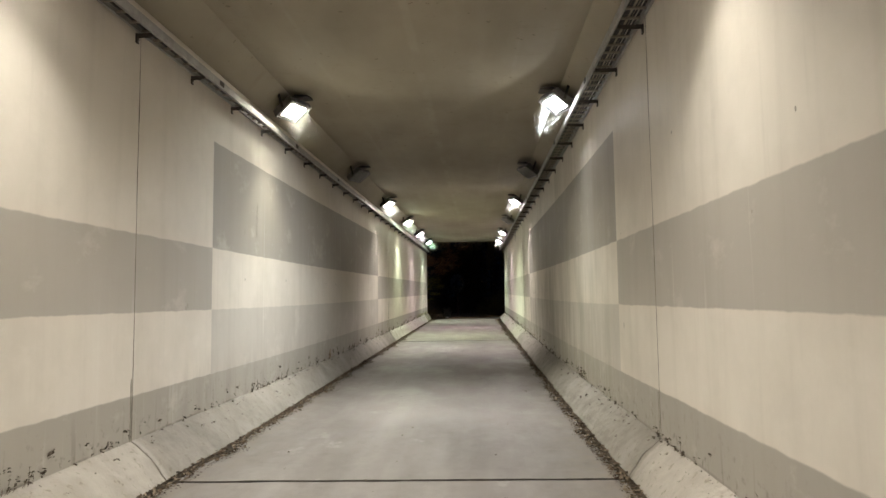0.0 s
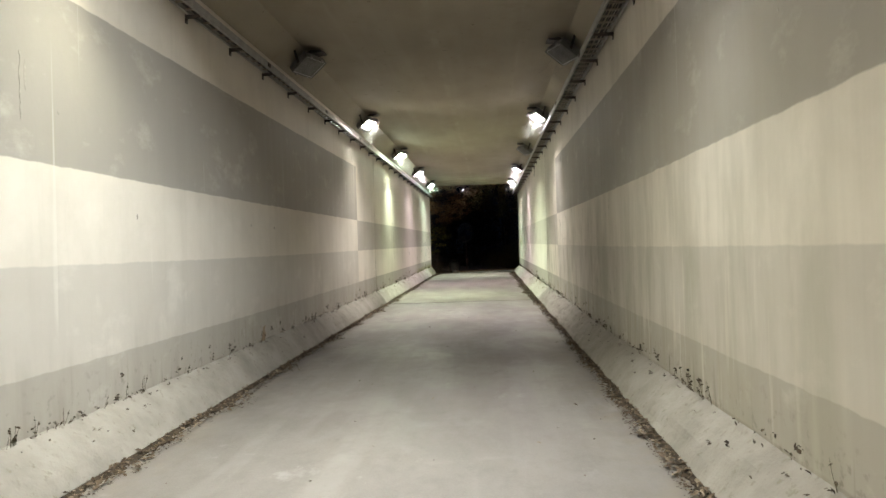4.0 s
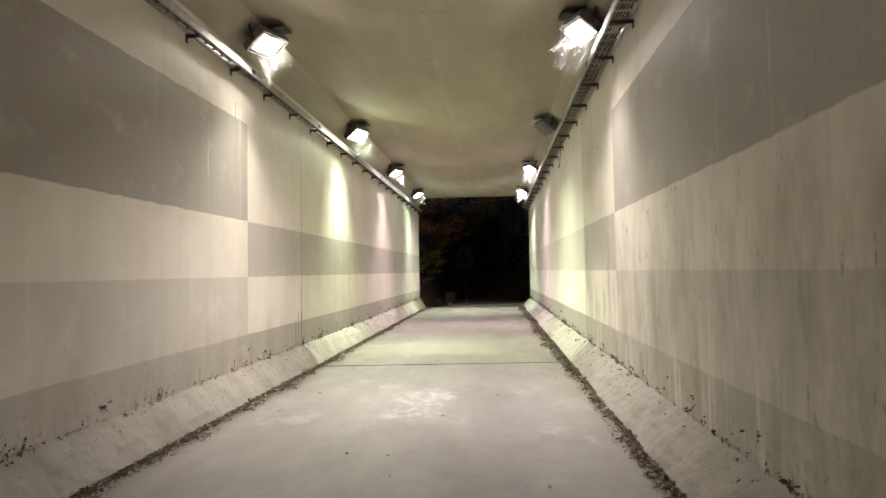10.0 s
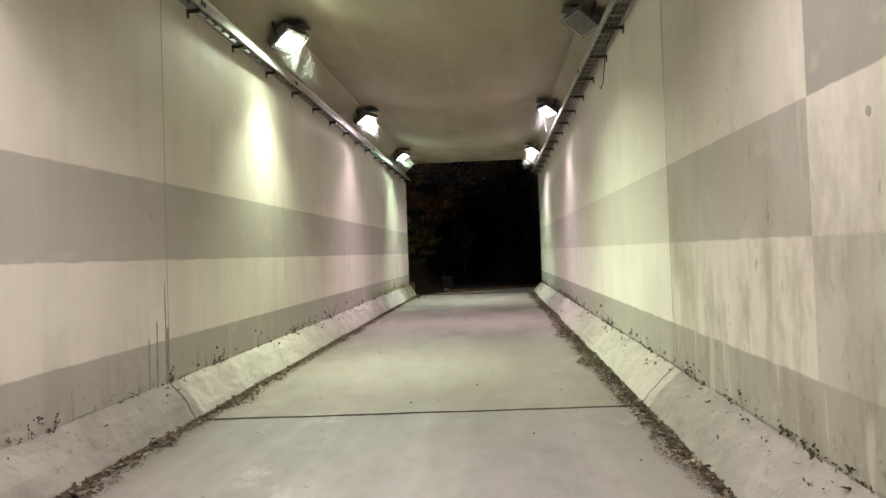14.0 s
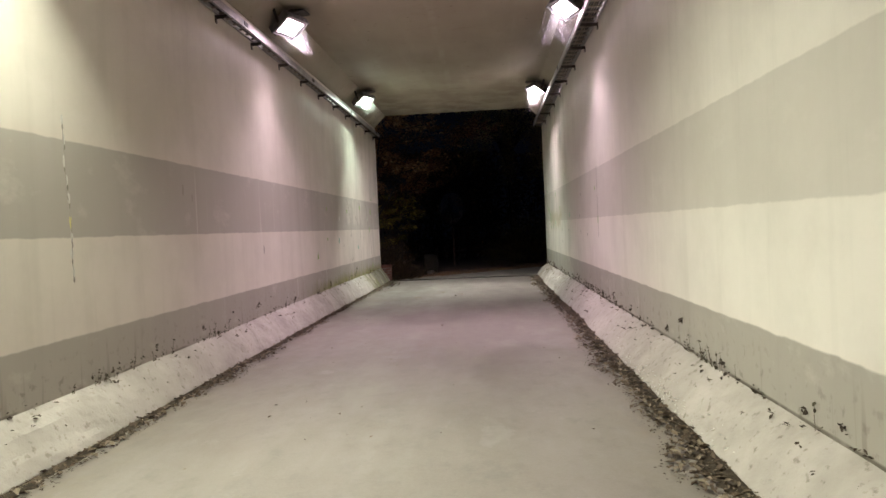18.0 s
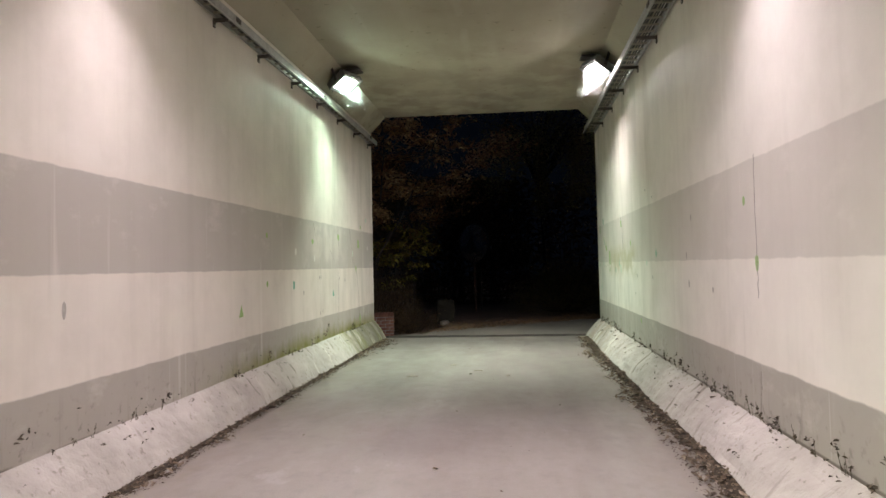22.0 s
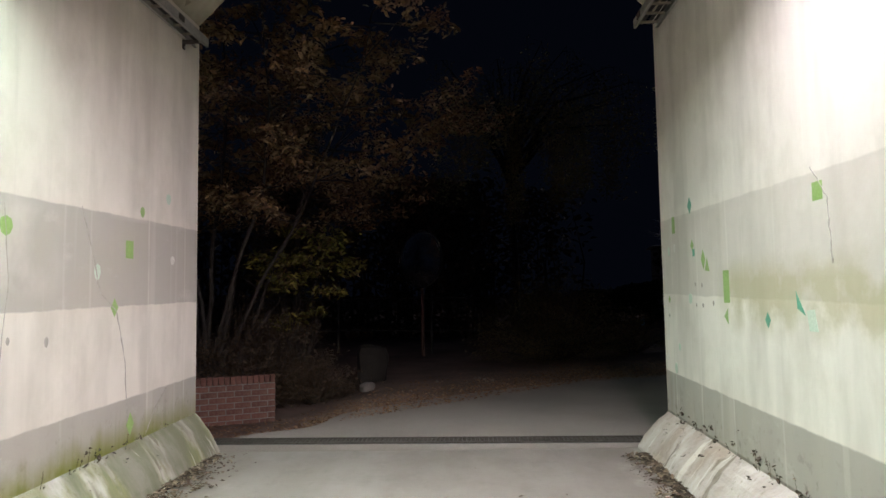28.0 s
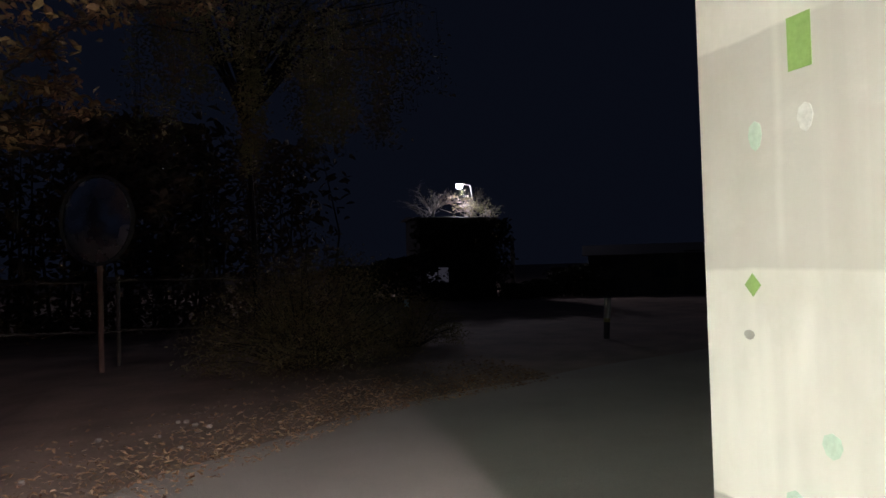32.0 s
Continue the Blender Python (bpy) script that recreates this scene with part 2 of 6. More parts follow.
    grime = n.noise(1.3, 6, n.stretched(1, 1.2, 0.8, 31.0), 0.7)
    col = n.mix(n.calc("MULTIPLY", n.ramp(grime, 0.48, 0.66, 0.0, 0.32), n.ramp(y, 29.0, 35.0, 0.35, 1.0)), col, (0.42, 0.375, 0.29))
    if east:
        smear = n.noise(2.6, 5)
        box = n.calc("MULTIPLY", n.within(y, 33.8, 36.25, 0.2), n.within(u, 1.16, 1.56, 0.09))
        col = n.mix(n.calc("MULTIPLY", n.ramp(smear, 0.42, 0.56, 0.0, 0.62), box), col, (0.36, 0.32, 0.17))
        wet = n.calc("MULTIPLY", n.calc("MULTIPLY", n.within(y, 7.6, 21.66, 0.05), n.ramp(y, 8.0, 14.0, 0.55, 1.0)), n.ramp(n.noise(1.0, 5, n.stretched(1, 1.6, 0.55, 1.7), 0.62), 0.44, 0.62, 0.0, 0.52))
        tide = n.calc("MULTIPLY", n.calc("MULTIPLY", n.within(y, 8.0, 13.0, 0.8), n.ramp(u, 0.9, 2.05, 1.0, 0.45)), n.ramp(n.noise(1.0, 4, n.stretched(1, 3.4, 0.5, 7.7), 0.62), 0.44, 0.62, 0.0, 0.42))
        col = n.mix(tide, col, (0.30, 0.265, 0.20))
        rinse = n.calc("MULTIPLY", n.calc("MULTIPLY", n.within(y, 8.0, 12.0, 0.6), n.ramp(u, 1.6, 2.0, 1.0, 0.0)), n.ramp(n.noise(1.0, 3, n.stretched(1, 5.5, 0.5, 41.0)), 0.58, 0.66, 0.0, 0.5))
        col = n.mix(rinse, col, (0.60, 0.555, 0.48))
        below = n.ramp(u, 1.2, 2.3, 1.0, 0.25)
        col = n.mix(n.calc("MULTIPLY", wet, below), col, (0.25, 0.235, 0.17))
        mould = n.calc("MULTIPLY", n.calc("MULTIPLY", n.within(y, 13.5, 21.66, 0.3), n.ramp(u, 0.5, 2.6, 1.0, 0.15)), n.ramp(n.noise(1.0, 6, n.stretched(1, 2.6, 1.1, 51.0), 0.72), 0.50, 0.64, 0.0, 0.55))
        col = n.mix(mould, col, (0.22, 0.20, 0.135))
        specks = n.calc("MULTIPLY", n.within(y, 12.5, 21.66, 0.3), n.ramp(n.noise(1.0, 4, n.stretched(1, 13.0, 5.0, 61.0), 0.6), 0.66, 0.70, 0.0, 0.55))
        col = n.mix(n.calc("MULTIPLY", specks, n.ramp(u, 1.2, 3.2, 1.0, 0.2)), col, (0.15, 0.135, 0.10))
        run = n.calc("MULTIPLY", n.within(y, 14.5, 21.6, 0.6), n.ramp(n.noise(1.0, 3, n.stretched(1, 4.5, 0.6, 4.4), 0.65), 0.56, 0.64, 0.0, 0.55))
        col = n.mix(n.calc("MULTIPLY", run, n.ramp(u, 1.1, 1.7, 1.0, 0.0)), col, (0.58, 0.54, 0.47))
    else:
        film = n.calc("MULTIPLY", n.calc("MULTIPLY", n.within(y, 6.0, 21.36, 0.6), n.ramp(u, 0.35, 0.95, 1.0, 0.0)), n.ramp(n.noise(1.0, 4, n.stretched(1, 3.2, 0.7, 43.0), 0.62), 0.46, 0.64, 0.0, 0.42))
        col = n.mix(film, col, (0.24, 0.21, 0.17))
        splash = n.calc("MULTIPLY", n.calc("MULTIPLY", n.within(y, 9.0, 21.36, 0.6), n.within(u, 0.75, 1.25, 0.15)), n.ramp(n.noise(1.0, 4, n.stretched(1, 1.6, 1.2, 47.0), 0.62), 0.54, 0.64, 0.0, 0.30))
        col = n.mix(splash, col, (0.70, 0.66, 0.59))
        moss = n.calc("MULTIPLY", n.within(y, 31.2, 37.7, 0.9), n.ramp(n.calc("ADD", u, n.calc("MULTIPLY_ADD", n.noise(1.0, 3, n.stretched(1, 6.0, 0.6, 33.0)), 0.3, -0.15)), 0.27, 0.48, 1.0, 0.0))
        col = n.mix(n.calc("MULTIPLY", n.ramp(n.noise(3.4, 5), 0.26, 0.44, 0.0, 0.92), moss), col, (0.165, 0.175, 0.02))
    relief = n.calc("ADD", n.calc("MULTIPLY", n.noise(3.0, 5), 1.0), n.calc("MULTIPLY", n.noise(30.0, 4), 0.10))
    return n.done(col, n.ramp(streak, 0.3, 0.8, 0.52, 0.72), 0, n.bump(relief, 0.008, 0.4), 0.35)


M_WALL_W = wall_paint("painted_concrete_west", False)
M_WALL_E = wall_paint("painted_concrete_east", True)


def ceiling_concrete():
    n = Nodes("ceiling_concrete")
    y = n.split(n.place)[1]
    cloud = n.noise(0.9, 6, n.stretched(1.0, 0.5, 1.0))
    col = n.mix(n.ramp(cloud, 0.35, 0.7), (0.365, 0.322, 0.242), (0.285, 0.250, 0.186))
    near_end = n.ramp(y, 32.5, 36.5)
    col = n.mix(n.calc("MULTIPLY", n.ramp(n.noise(1.7, 5), 0.44, 0.60, 0.0, 0.8), near_end), col, (0.46, 0.425, 0.32))
    board = n.noise(1.0, 2, n.stretched(2.2, 0.14, 1.0, 2.0))
    col = n.mix(n.ramp(board, 0.52, 0.66, 0.0, 0.06), col, (0.62, 0.58, 0.49))
    x = n.split(n.place)[0]
    wander = n.calc("MULTIPLY_ADD", n.noise(0.8, 3), 0.12, -0.06)
    for at, wide, much in ((-0.72, 0.05, 0.16), (-1.95, 0.02, 0.10), (0.52, 0.02, 0.10)):
        line = n.within(n.calc("ADD", x, wander), at - wide, at + wide, 0.02)
        col = n.mix(n.calc("MULTIPLY", line, n.ramp(n.noise(1.3, 4), 0.42, 0.6, 0.0, much)), col, (0.55, 0.51, 0.42))
    rust = n.noise(1.6, 5, n.stretched(1.0, 1.6, 1.0, 15.0), 0.65)
    col = n.mix(n.ramp(rust, 0.60, 0.72, 0.0, 0.28), col, (0.23, 0.19, 0.13))
    speck = n.noise(9.0, 2)
    col = n.mix(n.ramp(speck, 0.70, 0.74, 0.0, 0.6), col, (0.16, 0.13, 0.09))
    relief = n.calc("ADD", n.noise(2.2, 5), n.calc("MULTIPLY", n.noise(38.0, 3), 0.2))
    return n.done(col, 0.75, 0, n.bump(relief, 0.012, 0.5), 0.3)


M_CEIL = ceiling_concrete()


def floor_concrete():
    n = Nodes("floor_concrete")
    x = n.split(n.place)[0]
    cloud = n.noise(0.55, 6, n.stretched(1.0, 0.45, 1.0), 0.6)
    col = n.mix(n.ramp(cloud, 0.35, 0.68), (0.186, 0.164, 0.153), (0.122, 0.108, 0.102))
    track = n.noise(1.0, 4, n.stretched(2.4, 0.16, 1.0, 4.0))
    col = n.mix(n.ramp(track, 0.50, 0.66, 0.0, 0.35), col, (0.275, 0.252, 0.24))
    worn = n.noise(1.5, 6, n.stretched(1.0, 0.6, 1.0, 6.0), 0.65)
    col = n.mix(n.ramp(worn, 0.62, 0.67, 0.0, 0.35), col, (0.39, 0.37, 0.355))
    scuff = n.noise(1.0, 5, n.stretched(1.6, 5.5, 1.0, 9.0))
    col = n.mix(n.ramp(scuff, 0.62, 0.72, 0.0, 0.3), col, (0.22, 0.20, 0.185))
    y = n.split(n.place)[1]
    for cx, cy, rx, ry in ((-0.75, 18.8, 0.45, 0.75), (-0.9, 18.0, 0.3, 0.35), (0.98, 36.9, 0.10, 0.5)):
        near = n.calc("ADD", n.calc("POWER", n.calc("MULTIPLY", n.calc("SUBTRACT", x, cx), 1 / rx), 2.0), n.calc("POWER", n.calc("MULTIPLY", n.calc("SUBTRACT", y, cy), 1 / ry), 2.0))
        spot = n.calc("MULTIPLY", n.ramp(near, 0.2, 1.0, 1.0, 0.0), n.ramp(n.noise(7.0, 8, n.stretched(1.0, 0.7, 1.0), 0.7), 0.45, 0.58))
        col = n.mix(n.calc("MULTIPLY", spot, 0.34), col, (0.66, 0.64, 0.60))
    col = n.mix(n.ramp(y, 21.50, 21.56, 0.0, 0.45), col, (0.215, 0.178, 0.142))
    grain = n.noise(70.0, 3)
    col = n.mix(n.ramp(grain, 0.35, 0.7, 0.0, 0.28), col, (0.24, 0.22, 0.20))
    edge_w = n.ramp(x, -2.75, -2.2, 1.0, 0.0)
    edge_e = n.ramp(x, 0.65, 1.3)
    edge = n.calc("MULTIPLY", n.calc("ADD", edge_w, edge_e), n.ramp(n.noise(7.0, 4), 0.42, 0.62, 0.0, 0.6))
    col = n.mix(edge, col, (0.20, 0.165, 0.12))
    sheen = n.noise(1.1, 5, n.stretched(1.0, 0.55, 1.0, 12.0), 0.6)
    mottle = n.noise(6.5, 5, n.stretched(1.0, 0.8, 1.0, 19.0), 0.65)
    col = n.mix(n.ramp(mottle, 0.50, 0.68, 0.0, 0.30), col, (0.105, 0.092, 0.085))
    relief = n.calc("ADD", n.calc("MULTIPLY", n.noise(5.0, 5), 0.7), n.calc("MULTIPLY", grain, 0.25))
    return n.done(col, n.ramp(sheen, 0.38, 0.62, 0.36, 0.58), 0, n.bump(relief, 0.005, 0.4), 0.5)


M_FLOOR = floor_concrete()


M_CRUMB = plain("pale_mortar_crumbs", (0.66, 0.63, 0.56), (0.52, 0.49, 0.43), 30, 0.9)
M_GUTTER = plain("gutter_dirt", (0.034, 0.026, 0.018), (0.075, 0.056, 0.039), 22, 0.95, 0, 0.008, 90, 0.15)


def fillet_concrete():
    n = Nodes("fillet_concrete")
    y = n.split(n.place)[1]
    cloud = n.noise(2.2, 6, None, 0.62)
    col = n.mix(n.ramp(cloud, 0.35, 0.68), (0.45, 0.41, 0.365), (0.33, 0.30, 0.26))
    first = n.mix(n.ramp(cloud, 0.35, 0.68), (0.37, 0.335, 0.295), (0.27, 0.243, 0.21))
    second = n.mix(n.ramp(cloud, 0.35, 0.68), (0.285, 0.258, 0.228), (0.20, 0.18, 0.156))
    col = n.mix(n.ramp(y, 21.50, 21.54, 1.0, 0.0), col, second)
    col = n.mix(n.ramp(y, 5.52, 5.56, 1.0, 0.0), col, first)
    blot = n.noise(17.0, 4)
    col = n.mix(n.ramp(blot, 0.60, 0.70, 0.0, 0.65), col, (0.17, 0.15, 0.11))
    x = n.split(n.place)[0]
    west = n.ramp(x, -1.0, -0.9, 1.0, 0.0)
    moss = n.calc("MULTIPLY", n.calc("MULTIPLY", n.ramp(y, 34.6, 35.6), west), n.ramp(n.noise(1.0, 5, n.stretched(2.0, 5.0, 2.0)), 0.40, 0.58, 0.0, 0.85))
    col = n.mix(moss, col, (0.15, 0.155, 0.05))
    wet = n.calc("MULTIPLY", n.calc("MULTIPLY", n.ramp(y, 35.3, 35.7), west), n.ramp(n.noise(1.0, 4, n.stretched(1.0, 4.0, 1.0, 3.0)), 0.36, 0.50, 0.0, 0.75))
    col = n.mix(wet, col, (0.13, 0.12, 0.085))
    brown = n.calc("MULTIPLY", n.calc("MULTIPLY", n.ramp(y, 33.5, 36.5), n.calc("SUBTRACT", 1.0, west)), n.ramp(n.noise(1.0, 5, n.stretched(1.5, 3.2, 1.5, 2.0), 0.65), 0.40, 0.60, 0.0, 0.7))
    col = n.mix(brown, col, (0.25, 0.195, 0.14))
    rib = n.noise(1.0, 3, n.stretched(1.2, 9.0, 1.2, 6.0))
    col = n.mix(n.calc("MULTIPLY", n.ramp(rib, 0.62, 0.68, 0.0, 0.55), n.ramp(y, 30.0, 33.0)), col, (0.62, 0.58, 0.50))
    gouge = n.noise(1.0, 3, n.stretched(1.6, 7.0, 1.6, 13.0))
    col = n.mix(n.calc("MULTIPLY", n.ramp(gouge, 0.64, 0.68, 0.0, 0.7), n.ramp(y, 26.0, 32.0)), col, (0.12, 0.10, 0.07))
    relief = n.calc("ADD", n.noise(9.0, 5), n.calc("MULTIPLY", n.noise(60.0, 3), 0.3))
    return n.done(col, 0.8, 0, n.bump(relief, 0.018, 0.7), 0.25)


M_FILLET = fillet_concrete()
M_JOINT = plain("joint_filler", (0.014, 0.012, 0.010), (0.05, 0.041, 0.032), 6, 0.95, 0, 0.004, 60, 0.1)
M_SEAM = plain("cracked_joint_filler", (0.13, 0.11, 0.085), (0.25, 0.215, 0.175), 6, 0.9)
M_PALESEAM = plain("painted_over_joint", (0.30, 0.27, 0.225), (0.40, 0.365, 0.31), 6, 0.9)
M_TRAY = plain("galvanised_steel", (0.42, 0.41, 0.39), (0.30, 0.29, 0.27), 8, 0.5, 0.35, 0.001)
M_RUNG = plain("tarnished_steel", (0.36, 0.33, 0.27), (0.24, 0.215, 0.17), 10, 0.6, 0.4, 0.001)
M_RUST = plain("brown_primed_steel", (0.10, 0.085, 0.07), (0.055, 0.045, 0.038), 9, 0.7, 0.3)
M_CABLE = plain("black_cable_sheath", (0.025, 0.024, 0.023), (0.05, 0.046, 0.042), 12, 0.6)
M_HOUSING = plain("grey_cast_aluminium", (0.22, 0.215, 0.205), (0.13, 0.125, 0.115), 10, 0.55, 0.4)
M_VISOR = plain("dark_dusty_steel", (0.045, 0.04, 0.036), (0.08, 0.07, 0.06), 12, 0.75, 0.2)
M_DARKGLASS = Nodes("unlit_lamp_glass").done((0.30, 0.30, 0.29), 0.12, 0, None, 0.5)
M_WEB = plain("dusty_cobweb", (0.24, 0.235, 0.225), (0.14, 0.137, 0.13), 30, 0.8)


def glow(name, colour, strength):
    n = Nodes(name)
    n.bsdf.inputs["Emission Color"].default_value = (*colour, 1)
    n.bsdf.inputs["Emission Strength"].default_value = strength
    return n.done((0.8, 0.8, 0.8), 0.3)


GLOWS = {(c, w): glow("lit_lamp_glass", c, 1.6 * w) for row in LAMP_ROWS for w, c in ((row[1], row[3]), (row[2], row[4]))}
M_LEAF = island("dead_leaves", ((0.045, 0.032, 0.022), (0.085, 0.06, 0.038), (0.14, 0.10, 0.066), (0.06, 0.04, 0.026), (0.34, 0.275, 0.20), (0.10, 0.068, 0.045), (0.22, 0.165, 0.11)))
M_DIRT = island("dirt_crumbs", ((0.045, 0.036, 0.027), (0.11, 0.085, 0.06), (0.07, 0.055, 0.04)))


def road_surface():
    n = Nodes("road_surface")
    cloud = n.noise(0.6, 6, None, 0.6)
    col = n.mix(n.ramp(cloud, 0.35, 0.68), (0.31, 0.264, 0.232), (0.235, 0.20, 0.176))
    dusty = n.noise(2.1, 5)
    col = n.mix(n.ramp(dusty, 0.52, 0.66, 0.0, 0.35), col, (0.28, 0.255, 0.225))
    grain = n.noise(120.0, 3)
    col = n.mix(n.ramp(grain, 0.35, 0.7, 0.0, 0.4), col, (0.09, 0.085, 0.08))
    return n.done(col, 0.8, 0, n.bump(n.calc("ADD", grain, n.noise(4.0, 4)), 0.006, 0.6), 0.3)


M_ROAD = road_surface()
M_SOIL = plain("dark_soil", (0.26, 0.18, 0.14), (0.15, 0.105, 0.08), 1.3, 0.95, 0, 0.01, 30)
M_GRATE = plain("rusty_grate_steel", (0.095, 0.082, 0.07), (0.06, 0.05, 0.042), 20, 0.65, 0.4)
M_MORTAR = plain("brick_mortar", (0.36, 0.33, 0.29), (0.25, 0.23, 0.20), 8, 0.9)


def brick_clay():
    n = Nodes("brick_clay")
    info = n.tree.nodes.new("ShaderNodeObjectInfo")
    col = n.mix(info.outputs["Random"], (0.25, 0.115, 0.087), (0.165, 0.08, 0.062))
    col = n.mix(n.ramp(n.noise(18.0, 4), 0.45, 0.7, 0.0, 0.5), col, (0.36, 0.22, 0.16))
    return n.done(col, 0.85, 0, n.bump(n.noise(60.0, 3), 0.004), 0.25)


M_BRICK = brick_clay()
M_BARK = plain("grey_brown_bark", (0.115, 0.095, 0.08), (0.065, 0.054, 0.045), 14, 0.9, 0, 0.008, 45)
M_TWIG = plain("dark_twigs", (0.09, 0.07, 0.055), (0.05, 0.04, 0.032), 14, 0.9)
M_AUTUMN = island("autumn_leaves", ((0.46, 0.24, 0.12), (0.66, 0.42, 0.20), (0.20, 0.11, 0.07), (0.70, 0.50, 0.27), (0.18, 0.10, 0.07), (0.44, 0.26, 0.15)))
M_YELLOW = island("yellow_green_leaves", ((0.44, 0.36, 0.07), (0.17, 0.17, 0.05), (0.62, 0.50, 0.11), (0.10, 0.11, 0.04), (0.36, 0.22, 0.10), (0.25, 0.24, 0.07), (0.12, 0.08, 0.05)))
M_SHRUB = island("dark_shrub_leaves", ((0.09, 0.07, 0.04), (0.15, 0.105, 0.06), (0.20, 0.125, 0.075), (0.11, 0.09, 0.05)))
M_WILLOW = island("hanging_leaves", ((0.36, 0.34, 0.14), (0.52, 0.42, 0.20), (0.26, 0.27, 0.12), (0.46, 0.33, 0.19)))
M_OLIVE = island("olive_bush_leaves", ((0.24, 0.20, 0.09), (0.34, 0.26, 0.13), (0.17, 0.155, 0.08), (0.30, 0.21, 0.12)))
M_CONCRETE = plain("weathered_concrete", (0.30, 0.285, 0.255), (0.20, 0.19, 0.165), 5, 0.9, 0, 0.006)
M_STONE = plain("pale_stone", (0.36, 0.31, 0.27), (0.25, 0.215, 0.185), 6, 0.9, 0, 0.006)
M_ORANGE = plain("faded_orange_paint", (0.27, 0.15, 0.11), (0.21, 0.13, 0.10), 10, 0.6)


def mirror_skin():
    """A weathered mirror face, dusty in clouds."""
    n = Nodes("mirror_face")
    dust = n.noise(3.0, 5)
    return n.done(n.mix(n.ramp(dust, 0.4, 0.65, 0.0, 0.5), (0.80, 0.82, 0.83), (0.42, 0.41, 0.38)), n.ramp(dust, 0.35, 0.65, 0.16, 0.36), 1.0)


M_MIRROR = mirror_skin()
M_FENCE = plain("dull_fence_steel", (0.30, 0.30, 0.29), (0.20, 0.195, 0.18), 12, 0.5, 0.5)
M_GREEN_A = plain("leaf_green_paint", (0.27, 0.42, 0.12), (0.24, 0.37, 0.11), 12, 0.55)
M_GREEN_B = plain("sea_green_paint", (0.10, 0.35, 0.22), (0.09, 0.29, 0.19), 12, 0.55)
M_GREEN_C = plain("faded_mint_paint", (0.48, 0.60, 0.47), (0.54, 0.61, 0.50), 9, 0.6)
M_GREYDOT = plain("dark_putty", (0.31, 0.285, 0.245), (0.44, 0.405, 0.35), 30, 0.8)
M_CRACK = plain("fine_crack", (0.42, 0.39, 0.34), (0.30, 0.275, 0.235), 25, 0.8)
M_WHITEDOT = plain("white_filler", (0.68, 0.655, 0.60), (0.58, 0.555, 0.50), 30, 0.7)
# near-black tones put the night's darkness into the far buildings' colour
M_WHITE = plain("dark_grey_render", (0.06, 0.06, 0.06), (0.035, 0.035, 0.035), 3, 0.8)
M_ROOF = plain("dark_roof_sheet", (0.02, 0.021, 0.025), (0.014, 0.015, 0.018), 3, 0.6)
M_PANE = Nodes("window_glass").done((0.03, 0.035, 0.04), 0.08, 0, None, 0.5)
M_REFLECT = plain("white_reflective_tape", (0.78, 0.78, 0.70), (0.70, 0.70, 0.60), 25, 0.4)
M_YTAPE = plain("yellow_reflective_tape", (0.62, 0.56, 0.22), (0.55, 0.48, 0.18), 25, 0.4)
M_POST = plain("dark_grey_post", (0.06, 0.06, 0.065), (0.09, 0.09, 0.09), 12, 0.6)


# ---- mesh tools ----
def mesh_of(name, verts, faces, mat, smooth=False):
    me = bpy.data.meshes.new(name)
    me.from_pydata([tuple(v) for v in verts], [], faces)
    me.validate()
    me.materials.append(mat)
    if smooth:
        for p in me.polygons:
            p.use_smooth = True
    return me


def part(name, shape, mat=None, parent=None, label="", m=None):
    """One mesh object out of a bmesh, a mesh, or (verts, faces), under a thing or a part."""
    if isinstance(shape, bmesh.types.BMesh):
        me = bpy.data.meshes.new(name)
        bmesh.ops.recalc_face_normals(shape, faces=shape.faces[:])
        shape.to_mesh(me)
        shape.free()
        me.materials.append(mat)
    elif isinstance(shape, tuple):
        me = mesh_of(name, shape[0], shape[1], mat)
    else:
        me = shape
    ob = new(name, me)
    if m is not None:
        ob.matrix_basis = m
    if parent is not None:
        ob.parent = parent
    return tagged(ob, label)


def thing(name, label, category, m=None, group="", kind=""):
    ob = new(name)
    ob.empty_display_size = 0.1
    if m is not None:
        ob.matrix_basis = m
    return tagged(ob, label, category, group, kind)


def block(x0, x1, y0, y1, z0, z1, bevel=0.0, bm=None):
    own = bm is None
    bm = bm or bmesh.new()
    vs = [bm.verts.new((x, y, z)) for x in (x0, x1) for y in (y0, y1) for z in (z0, z1)]
    for f in ((0, 1, 3, 2), (4, 6, 7, 5), (0, 4, 5, 1), (2, 3, 7, 6), (0, 2, 6, 4), (1, 5, 7, 3)):
        bm.faces.new([vs[i] for i in f])
    if bevel and own:
        bmesh.ops.bevel(bm, geom=bm.edges[:], offset=bevel, segments=2, affect="EDGES", profile=0.6)
    return bm


def loft(rings, caps=True, closed=True):
    """Verts and faces through rings of equally many points."""
    n, verts, faces = len(rings[0]), [p for r in rings for p in r], []
    for i in range(len(rings) - 1):
        for j in range(n if closed else n - 1):
            k = (j + 1) % n
            faces.append((i * n + j, i * n + k, (i + 1) * n + k, (i + 1) * n + j))
    if caps:
        faces.append(tuple(range(n - 1, -1, -1)))
        faces.append(tuple((len(rings) - 1) * n + j for j in range(n)))
    return verts, faces


